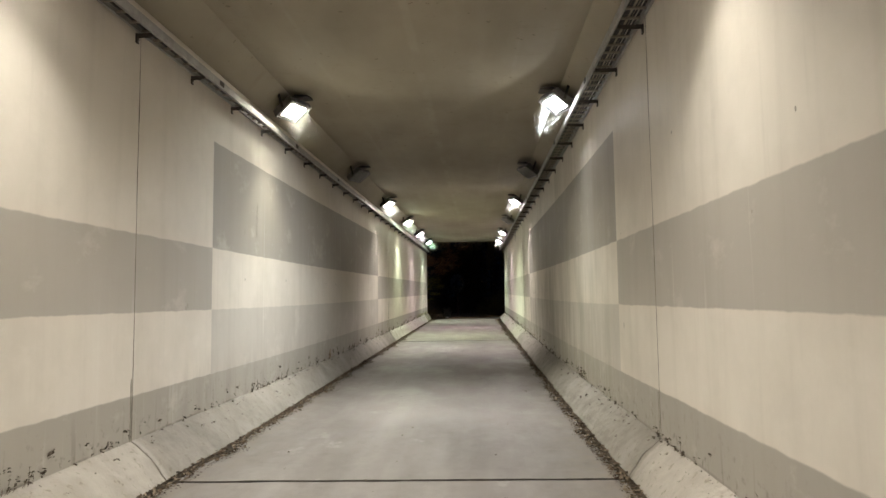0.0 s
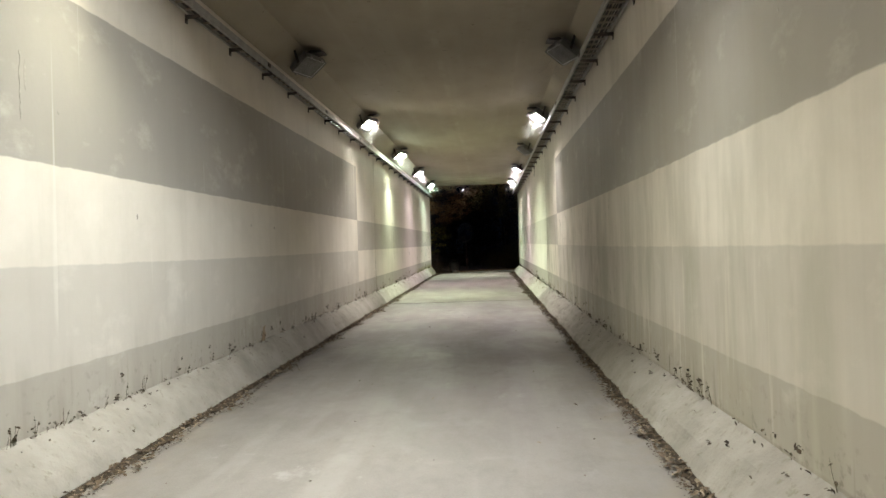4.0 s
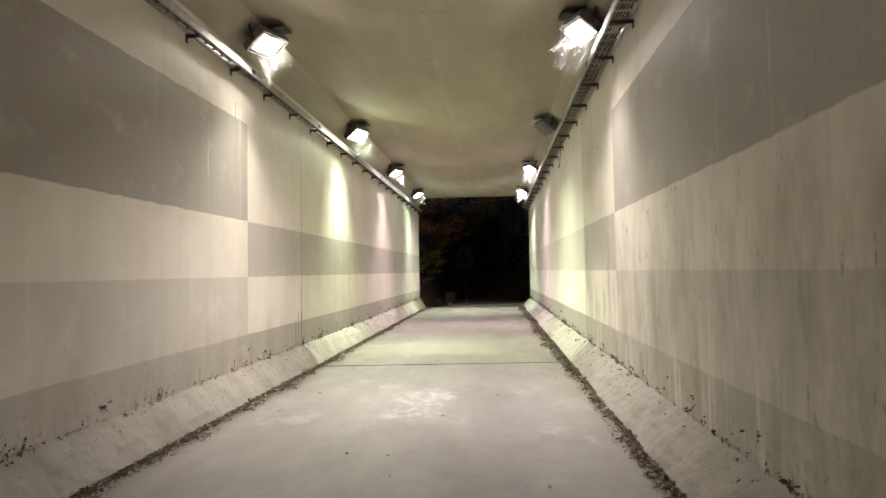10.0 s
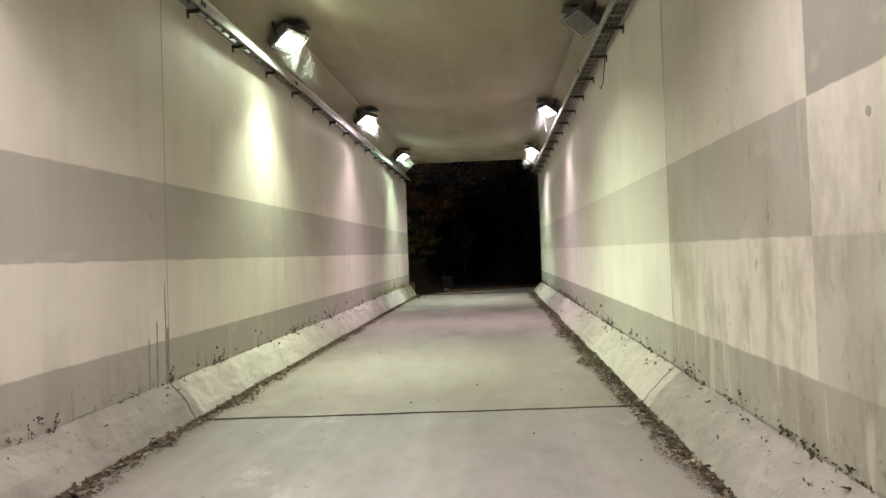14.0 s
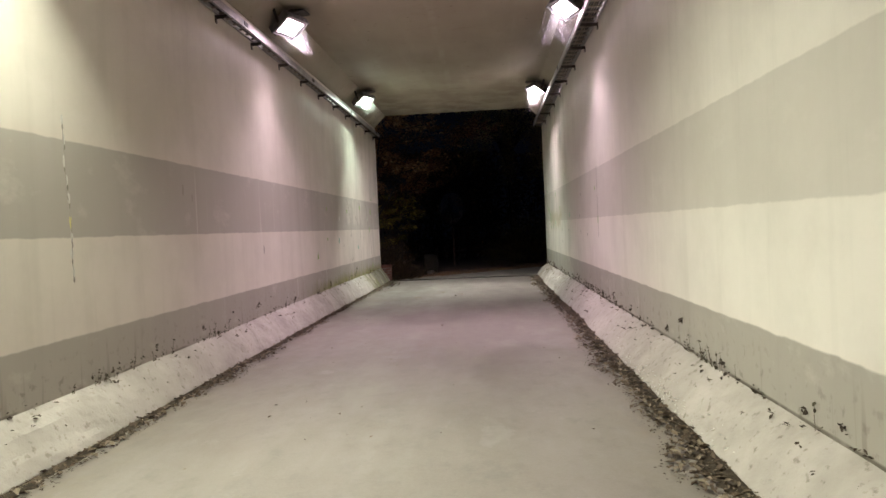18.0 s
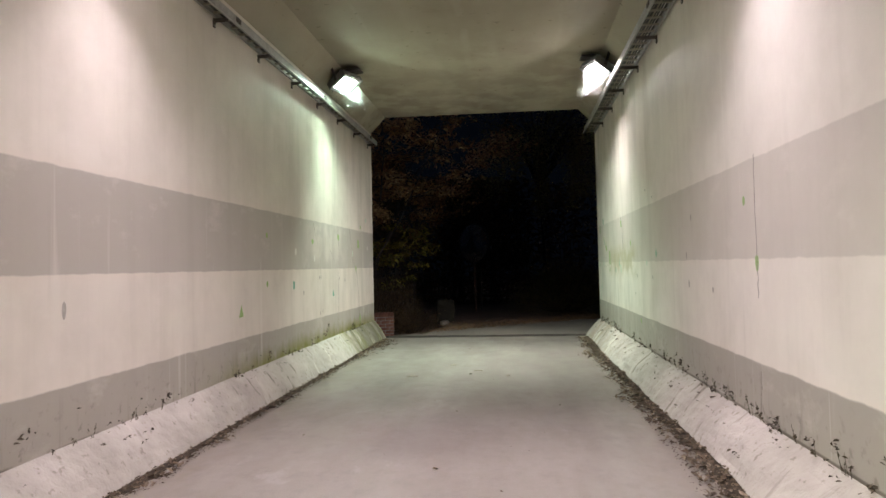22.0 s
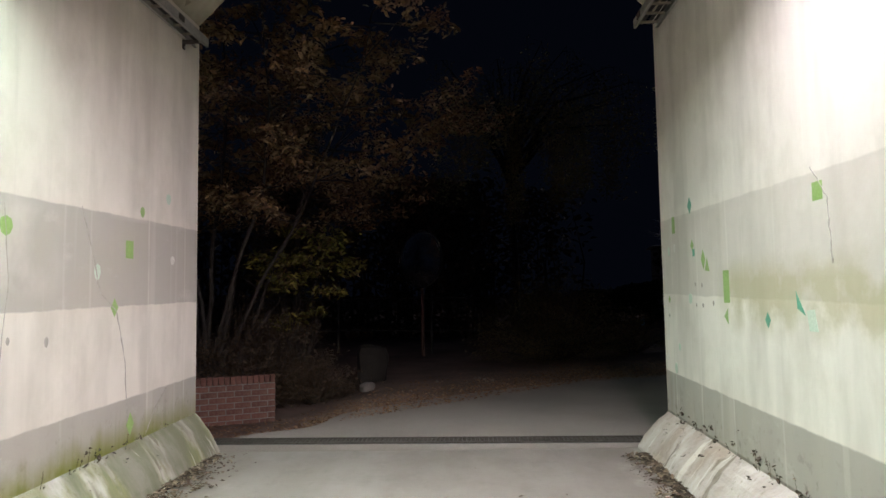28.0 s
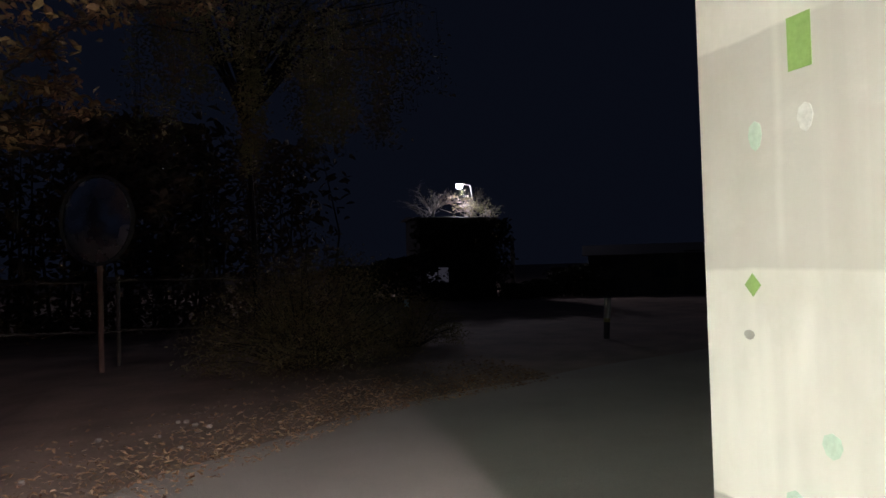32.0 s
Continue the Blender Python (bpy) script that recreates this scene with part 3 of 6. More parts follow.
def tube(points, r0, r1=None, sides=8):
    """A tapering tube along a line of points."""
    r1 = r0 if r1 is None else r1
    pts = [Vector(p) for p in points]
    rings = []
    for i, p in enumerate(pts):
        d = (pts[min(i + 1, len(pts) - 1)] - pts[max(i - 1, 0)]).normalized()
        a = d.cross(Vector((0, 0, 1)) if abs(d.z) < 0.9 else Vector((1, 0, 0))).normalized()
        b = d.cross(a)
        r = r0 + (r1 - r0) * i / (len(pts) - 1)
        rings.append([p + (a * math.cos(t) + b * math.sin(t)) * r for t in (2 * math.pi * k / sides for k in range(sides))])
    return loft(rings)


def joined(pieces):
    verts, faces = [], []
    for v, f in pieces:
        o = len(verts)
        verts += v
        faces += [tuple(i + o for i in q) for q in f]
    return verts, faces


def leaf_at(p, size, rng, lie=0.0, along=None):
    """A small folded leaf; lie near 1 keeps it flat on the ground."""
    yaw = rng.uniform(0, 6.283) if along is None else along
    tilt = rng.uniform(-1.2, 1.2) * (1 - lie)
    roll = rng.uniform(-1.2, 1.2) * (1 - lie)
    m = Euler((tilt, roll, yaw)).to_matrix()
    w = size * rng.uniform(0.35, 0.6)
    up = size * rng.uniform(0.08, 0.3)
    a, b = rng.uniform(0.6, 1.1), rng.uniform(0.6, 1.1)
    pts = ((0, -size * 0.5, 0), (w * 0.45 * a, -size * 0.22, up * 0.6), (w * 0.5 * b, size * 0.15, up), (w * 0.1, size * 0.5, rng.uniform(0, up)), (-w * 0.5 * a, size * 0.2, up * 0.7), (-w * 0.45 * b, -size * 0.2, up * 0.9))
    return [Vector(p) + m @ Vector(q) for q in pts], [(0, 1, 2, 3), (0, 3, 4, 5)]


# ---- tunnel ----
def wall_side(side, joints, mat):
    x_in = WEST if side == "west" else EAST
    x_out = x_in + (-0.45 if side == "west" else 0.45)
    for y0, y1 in zip(joints[:-1], joints[1:]):
        a, b = y0 + 0.001, y1 - (0.001 if y1 < 37 else 0.0)
        rings = []
        steps = 8
        for i in range(steps + 1):
            y = a + (b - a) * i / steps
            s = rise(y)
            rings.append([(x_in, y, FLOOR + s - 0.4), (x_in, y, SPRING + s), (x_out, y, SPRING + s), (x_out, y, FLOOR + s - 0.4)])
        ob = part("wall_" + side, loft(rings), mat)
        tagged(ob, "cream concrete tunnel wall with grey painted bands, streaked and stained", "wall", "tunnel walls", "structure")
        if y1 < 37:
            seam = []
            for z in np.linspace(FLOOR + 0.25, SPRING - 0.05, 40):
                w = max(0.0007, 0.0026 + 0.0055 * noise.noise((0, y1, z * 6.0))) + 0.005 * max(0.0, 0.6 - z)
                if y1 > 20 and z > 1.25:
                    w = 0.0020
                c = y1 + 0.005 * noise.noise((1, y1, z * 1.4)) + 0.002 * noise.noise((4, y1, z * 9))
                xs = x_in + (0.0025 if side == "west" else -0.0025)
                seam.append([(xs, c - w, z + rise(y1)), (xs, c + w, z + rise(y1)), (x_in + (-0.05 if side == "west" else 0.05), c + w, z + rise(y1)), (x_in + (-0.05 if side == "west" else 0.05), c - w, z + rise(y1))])
            part("joint_filler", loft(seam), M_PALESEAM if y1 > 20 else M_SEAM, ob, "painted-over joint filler" if y1 > 20 else "dark cracked joint filler")


wall_side("west", JOINTS_W, M_WALL_W)
wall_side("east", JOINTS_E, M_WALL_E)

# ceiling slabs with a haunch along both walls
for i in range(3):
    rings = []
    for k in range(7):
        f = k / 6
        yw = JOINTS_W[i] + 0.0006 + (JOINTS_W[i + 1] - JOINTS_W[i] - 0.0012) * f
        ye = JOINTS_E[i] + 0.0006 + (JOINTS_E[i + 1] - JOINTS_E[i] - 0.0012) * f
        sw, se = rise(yw), rise(ye)
        rings.append([(WEST - 0.45, yw, SPRING + 0.004 + sw), (WEST, yw, SPRING + 0.004 + sw), (WEST + 0.31, yw, CEIL + sw), (EAST - 0.31, ye, CEIL + se), (EAST, ye, SPRING + 0.004 + se), (EAST + 0.45, ye, SPRING + 0.004 + se), (EAST + 0.45, ye, CEIL + 0.5 + se), (WEST - 0.45, yw, CEIL + 0.5 + sw)])
    tagged(part("ceiling", loft(rings), M_CEIL), "tan concrete tunnel ceiling with chamfered haunches", "ceiling", "tunnel ceiling", "structure")

# floor slabs
for i in range(3):
    rings = []
    for k in range(9):
        f = k / 8
        yw = JOINTS_W[i] + 0.008 + (JOINTS_W[i + 1] - JOINTS_W[i] - 0.016) * f
        ye = JOINTS_E[i] + 0.008 + (JOINTS_E[i + 1] - JOINTS_E[i] - 0.016) * f
        rings.append([(WEST, yw, FLOOR + rise(yw)), (EAST, ye, FLOOR + rise(ye)), (EAST, ye, FLOOR - 0.3 + rise(ye)), (WEST, yw, FLOOR - 0.3 + rise(yw))])
    floor = tagged(part("floor", loft(rings), M_FLOOR), "worn grey concrete tunnel floor slab", "floor", "tunnel floor", "structure")
    if i:
        seam = []
        for f in np.linspace(0.07, 0.93, 60):
            y = JOINTS_W[i] + (JOINTS_E[i] - JOINTS_W[i]) * f + 0.02 * noise.noise((f * 9, i, 0))
            w = 0.020 + 0.018 * abs(noise.noise((f * 25, i, 5)))
            x = WEST + (EAST - WEST) * f
            z = FLOOR + rise(y)
            seam.append([(x, y - w, z + 0.003), (x, y + w, z + 0.003), (x, y + w, z - 0.03), (x, y - w, z - 0.03)])
        part("expansion_joint", loft(seam), M_JOINT, floor, "dark dirt-filled expansion joint")


# sloped mortar fillets along the foot of both walls
def foot_off(side, y):
    """How far the foot of the fillet stands from its wall."""
    if side == "west":
        return float(np.interp(y, (0, 8, 10, 14, 27, 38), (0.36, 0.31, 0.27, 0.235, 0.22, 0.24))) + 0.02 * noise.noise((3, y * 0.8, 0))
    return 0.285 + 0.05 * noise.noise((9, y * 0.45, 0)) + 0.02 * noise.noise((9, y * 1.9, 3))


def fillet_top(side, y):
    return (0.245 + 0.03 * min(1, max(0, (y - 27) / 6)) if side == "west" else 0.238) + 0.008 * noise.noise((6, y * 1.7, 1))


def fillet_run(side, y0, y1):
    sx, x_in = (1, WEST) if side == "west" else (-1, EAST)
    rings = []
    steps = max(12, int((y1 - y0) / 0.06))
    for i in range(steps + 1):
        y = y0 + (y1 - y0) * i / steps
        s, w, top = rise(y), foot_off(side, y), fillet_top(side, y)
        drawn = min(1.0, max(0.0, (y - 29.5) / 4))
        row = []
        for k in range(9):
            f = k / 8
            swell = 0.022 * math.sin(math.pi * f)
            key = 0 if sx > 0 else 20
            lump = 0.016 * noise.noise((f * 2.5 + key, y * 2.3, 1)) + 0.009 * noise.noise((f * 6 + key, y * 7, 4)) + 0.004 * noise.noise((f * 14, y * 17, 6))
            lump -= drawn * 0.020 * max(0.0, noise.noise((f * 0.8 + key, y * 5.2 + f * 1.2, 9)) - 0.12)
            lip = 0.022
            h = top * (1 - f) + (FLOOR + lip) * f
            edge = 0 if k == 0 else (0.35 if k == 8 else 1)
            row.append((x_in + sx * (w * f + (swell + lump) * 0.7 * edge), y, h + s + (swell + lump) * 0.7 * edge))
        row += [(x_in + sx * (w + 0.004), y, FLOOR + s - 0.03), (x_in, y, FLOOR + s - 0.03)]
        rings.append(row)
    ob = part("fillet_curb", mesh_of("fillet_curb", *loft(rings), M_FILLET))
    tagged(ob, "rough pale mortar fillet along the wall foot", "curb", "wall foot fillets", "structure")


for side, joints in (("west", JOINTS_W), ("east", JOINTS_E)):
    for y0, y1 in zip(joints[:-1], joints[1:]):
        fillet_run(side, y0 + 0.012, y1 - (0.012 if y1 < 37 else 0.0))


# head wall over the far mouth and the embankment walls beside it
def headwall(y, name):
    z0, z1 = CEIL + rise(37.7) + 0.51, 7.2
    ob = part(name, block(-9.0, 7.5, y - 0.45, y, z0, z1), M_CONCRETE)
    tagged(ob, "weathered concrete head wall above the tunnel mouth", "wall", "", "structure")
    for x0, x1 in ((-9.0, WEST - 0.455), (EAST + 0.455, 7.5)):
        ob = part(name, block(x0, x1, y - 0.45, y, -0.6, z0 - 0.004), M_CONCRETE)
        tagged(ob, "weathered concrete wing wall beside the tunnel mouth", "wall", "", "structure")


headwall(37.55, "wall_north")


# ---- cable trays ----
def cable_tray(side, width, z0, tall):
    sx, x_in = (1, WEST) if side == "west" else (-1, EAST)
    y0, y1 = -10.0, 37.50
    base = thing("cable_tray", "galvanised ladder cable tray on steel brackets along the wall", "cable tray", pose(x_in, 0, z0), "cable trays")

    def rail(x):
        prof = [(-0.012, 0.0), (0.012, 0.0), (0.012, 0.006), (-0.006, 0.006), (-0.006, tall - 0.006), (0.012, tall - 0.006), (0.012, tall), (-0.012, tall)]
        return loft([[(sx * (x + (px if x < 0.05 else -px)), y, pz + rise(y)) for px, pz in prof] for y in np.linspace(y0, y1, 40)])

    part("side_rail", rail(0.035), M_TRAY, base)
    part("side_rail", rail(width), M_TRAY, base)
    rung = mesh_of("rung", *loft([[(sx * x, dy, z) for dy, z in ((-0.012, 0.010), (0.012, 0.010), (0.012, 0.028), (-0.012, 0.028))] for x in (0.048, width - 0.013)]), M_RUNG)
    y = -0.6
    while y < 37.4:
        part("rung", rung, M_TRAY, base, "", pose(0, y, rise(y)))
        y += 0.2
    far = []
    y = -9.9
    while y < -0.7:
        far.append(([Vector(v.co) + Vector((0, y, 0)) for v in rung.vertices], [tuple(p.vertices) for p in rung.polygons]))
        y += 0.27
    tagged(part("rung_rest", joined(far), M_RUNG, base), "", "", "", "stuff")
    arm = bmesh.new()
    for box in ((0.0, 0.012, -0.022, 0.022, -0.085, 0.0), (0.01, width - 0.01, -0.018, 0.018, -0.03, -0.004), (0.01, width * 0.75, -0.018, -0.012, -0.045, -0.03)):
        x0, x1 = sorted((sx * box[0], sx * box[1]))
        block(x0, x1, *box[2:], bm=arm)
    me = bpy.data.meshes.new("bracket")
    bmesh.ops.recalc_face_normals(arm, faces=arm.faces[:])
    arm.to_mesh(me)
    arm.free()
    me.materials.append(M_RUST)
    bolt = mesh_of("bolt", *loft([[(sx * x, 0.009 * math.cos(t), 0.009 * math.sin(t)) for t in (k * math.pi / 3 for k in range(6))] for x in (-0.003, 0.008)]), M_TRAY)
    y = -0.1 if side == "west" else 0.2
    while y < 37.4:
        holder = part("bracket", me, M_RUST, base, "", pose(0, y, rise(y)))
        part("bolt", bolt, M_TRAY, holder, "steel bolt head", pose(sx * 0.012, 0, -0.07))
        y += 1.1
    clip = mesh_of("rail_coupler", *loft([[(sx * x, dy, z) for dy, z in ((-0.05, 0.02), (0.05, 0.02), (0.05, 0.07), (-0.05, 0.07))] for x in (width + 0.014, width + 0.022)]), M_RUST)
    y = 0.9 if side == "west" else 1.3
    while y < 37.4:
        part("rail_coupler", clip, M_RUST, base, "dark steel coupler plate", pose(0, y, rise(y)))
        y += 3.0
    rng = random.Random(5 if sx > 0 else 6)
    for k, (x, r) in enumerate(((0.066, 0.013), (0.098, 0.011), (0.128, 0.009), (0.165, 0.014), (0.195, 0.012))[: 3 if width < 0.2 else 5]):
        pts = [(sx * (x + 0.012 * noise.noise((k, yy * 0.6, 0))), yy, 0.034 + r + rise(yy) + 0.004 * noise.noise((k, yy, 3))) for yy in np.arange(y0, y1 + 0.01, 0.5)]
        tagged(part("cable", tube(pts, r, r, 6), M_CABLE, base), "black sheathed cable")
    return base


cable_tray("west", 0.15, 3.82, 0.085)
cable_tray("east", 0.24, 3.87, 0.08)


# ---- flood lamps ----
M_REFLECTOR = plain("brushed_reflector", (0.55, 0.55, 0.53), (0.45, 0.45, 0.43), 12, 0.4, 0.3)


def flood_lamp(sx, lit, colour, rng):
    """A flood lamp hung from the haunch; sx: 1 leans to +x."""
    base = thing("flood_lamp", ("lit" if lit else "dead") + " grey wall flood lamp on a haunch bracket" + (", hung with cobwebs" if lit else ""), "flood lamp", None, "tunnel flood lamps")
    tilt = look((0, 0, 0), (AIM_IN * sx, -AIM_BACK, -AIM_DOWN)).to_3x3()

    def put(v):
        return [tilt @ Vector(p) for p in v]

    w, d = 0.205, 0.165
    ring = lambda a, b, z: [(-a, -b, z), (a, -b, z), (a, b, z), (-a, b, z)]
    body = loft([ring(w, d, 0.0), ring(w + 0.008, d + 0.008, 0.02), ring(w + 0.008, d + 0.008, 0.085), ring(w * 0.86, d * 0.86, 0.13), ring(w * 0.6, d * 0.6, 0.155)])
    part("housing", (put(body[0]), body[1]), M_HOUSING, base)
    rim = loft([ring(w + 0.002, d + 0.002, -0.012), ring(w + 0.012, d + 0.012, -0.012), ring(w + 0.012, d + 0.012, 0.006), ring(w + 0.002, d + 0.002, 0.006)], False)
    rim = (rim[0], rim[1] + [(12 + j, 12 + (j + 1) % 4, (j + 1) % 4, j) for j in range(4)])
    frame_ob = part("glass_frame", (put(rim[0]), rim[1]), M_HOUSING, base)
    for cx, cy in ((-0.12, -0.178), (0.12, -0.178), (-0.12, 0.178), (0.12, 0.178)):
        clip = loft([[(cx + a, cy + b, z) for a, b in ((-0.014, -0.009), (0.014, -0.009), (0.014, 0.009), (-0.014, 0.009))] for z in (-0.017, 0.016)])
        part("frame_clip", (put(clip[0]), clip[1]), M_TRAY, frame_ob, "small steel clip")
    reflector = loft([ring(w - 0.002, d - 0.002, -0.004), ring(w - 0.044, d - 0.038, 0.012)], False)
    part("reflector", (put(reflector[0]), reflector[1]), M_REFLECTOR, base, "pale reflector around the glass")
    glass = loft([ring(w - 0.052, d - 0.046, 0.0), ring(w - 0.042, d - 0.036, 0.012)])
    g = part("glass", (put(glass[0]), glass[1]), GLOWS[colour, lit] if lit else M_DARKGLASS, base, "bright white lit glass" if lit else "dull unlit glass")
    g.visible_shadow = False
    # dark dusty mounting hood between lamp and haunch
    hood = loft([[(-0.24 * sx, yy, 0.10 + dz), (-0.10 * sx, yy, 0.21 + dz), (0.04 * sx, yy, 0.285 + dz), (0.20 * sx, yy, 0.275 + dz), (0.20 * sx, yy, 0.255 + dz), (0.03 * sx, yy, 0.235 + dz), (-0.09 * sx, yy, 0.16 + dz), (-0.235 * sx, yy, 0.05 + dz)] for yy, dz in ((-0.06, -0.05), (0.10, -0.02), (0.30, 0.0))])
    part("mounting_hood", hood, M_VISOR, base, "dark dusty mounting hood")
    for k in (-1, 1):
        arm = put([(k * 0.222, -0.02, 0.02), (k * 0.222, 0.02, 0.02), (k * 0.222, 0.06, 0.22), (k * 0.222, 0.02, 0.22), (k * 0.228, -0.02, 0.02), (k * 0.228, 0.02, 0.02), (k * 0.228, 0.06, 0.22), (k * 0.228, 0.02, 0.22)])
        part("yoke_arm", (arm, [(0, 1, 2, 3), (7, 6, 5, 4), (0, 4, 5, 1), (1, 5, 6, 2), (2, 6, 7, 3), (3, 7, 4, 0)]), M_VISOR, base)
    lead = [(-0.04 * sx, 0.1, 0.08), (-0.14 * sx, 0.02, 0.10), (-0.21 * sx, -0.06, 0.05), (-0.22 * sx, -0.07, -0.06), (-0.20 * sx, -0.02, -0.11)]
    part("power_lead", tube(lead, 0.007, 0.007, 6), M_CABLE, base)
    # cobwebs strung from the glass to the tray and out into the air
    strands = []
    knots = [Vector((rng.uniform(-0.14, 0.34) * sx, rng.uniform(-0.12, 0.42), -rng.uniform(0.16, 0.46))) for _ in range(9)]
    for k in range(64 if lit else 14):
        if rng.random() < 0.7:
            a = tilt @ Vector((rng.uniform(-0.2, 0.2), rng.choice((-0.176, 0.176, 0.176)), -0.004))
        else:
            a = tilt @ Vector((0.2 * rng.choice((-1, 1)), rng.uniform(-0.16, 0.16), -0.012))
        b = rng.choice(knots) + Vector((rng.gauss(0, 0.03), rng.gauss(0, 0.03), rng.gauss(0, 0.03)))
        if rng.random() < 0.25:
            b = Vector((-0.22 * sx, rng.uniform(-0.35, 0.35), -0.20)) + Vector((rng.gauss(0, 0.03), 0, rng.gauss(0, 0.05)))
        mid = (a + b) / 2 + Vector((rng.gauss(0, 0.02), rng.gauss(0, 0.02), -rng.uniform(0.0, 0.04)))
        w0 = rng.choice((0.0004, 0.0007, 0.0012))
        strands.append(tube([a, mid, b], w0, w0 * 0.6, 3))
        for q in range(rng.randint(1, 3)):
            c = mid.lerp(b, rng.uniform(0.0, 1.0))
            e = c + Vector((rng.uniform(-0.07, 0.07), rng.uniform(-0.07, 0.07), rng.uniform(-0.08, 0.03)))
            strands.append(tube([c, e], 0.0008, 0.0004, 3))
        if rng.random() < 0.12:
            strands.append(leaf_at(mid.lerp(b, rng.uniform(0.5, 1.0)), rng.uniform(0.006, 0.016), rng, 0.0))
    part("cobweb", joined(strands), M_WEB, base, "dusty grey cobweb strands")
    return base


lamp_rng = random.Random(11)
for ly, wa, ea, wc, ec in LAMP_ROWS:
    lamp = flood_lamp(1, wa, wc, lamp_rng)
    lamp.matrix_basis = pose(WEST + LAMP_OFF, ly, LAMP_Z + rise(ly))
    lamp = flood_lamp(-1, ea, ec, lamp_rng)
    lamp.matrix_basis = pose(EAST - LAMP_OFF, ly, LAMP_Z + rise(ly))


# ---- leaf litter and dirt in the tunnel ----
def litter_reach(side, y):
    """How far the strip of dirt and leaves spreads from the foot of the fillet."""
    clump = max(0.0, noise.noise((y * 1.15, 2 if side == "west" else 8, 0))) + 0.45 * max(0.0, noise.noise((y * 4.1, 5, 0)))
    if side == "west":
        return (0.13 if y < 28 else 0.10) + (0.24 if y < 28 else 0.20) * clump
    return 0.07 + (0.10 + 0.16 * min(1, max(0, (y - 19) / 5))) * (0.45 + clump)


def dirt_strip(side):
    """A thin uneven layer of dark dirt against the foot of the fillet."""
    sx, x_in = (1, WEST) if side == "west" else (-1, EAST)
    rings = []
    for y in np.arange(-3.0, 37.55, 0.03):
        base, reach, s = foot_off(side, y) - 0.012, litter_reach(side, y) * 0.85 * (0.75 + 0.5 * noise.noise((y * 14, 3, sx))), rise(y)
        row = []
        for k in range(5):
            f = k / 4
            z = 0.012 * (1 - f) + 0.004 * noise.noise((f * 3, y * 9, sx)) * (1 - f) + 0.002
            row.append((x_in + sx * (base + max(0.015, reach) * f), float(y), FLOOR + s + (z + 0.0035 if k < 4 else -0.004)))
        rings.append(row)
    v, f = loft(rings, False, False)
    return v, [q[::-1] for q in f] if sx > 0 else f


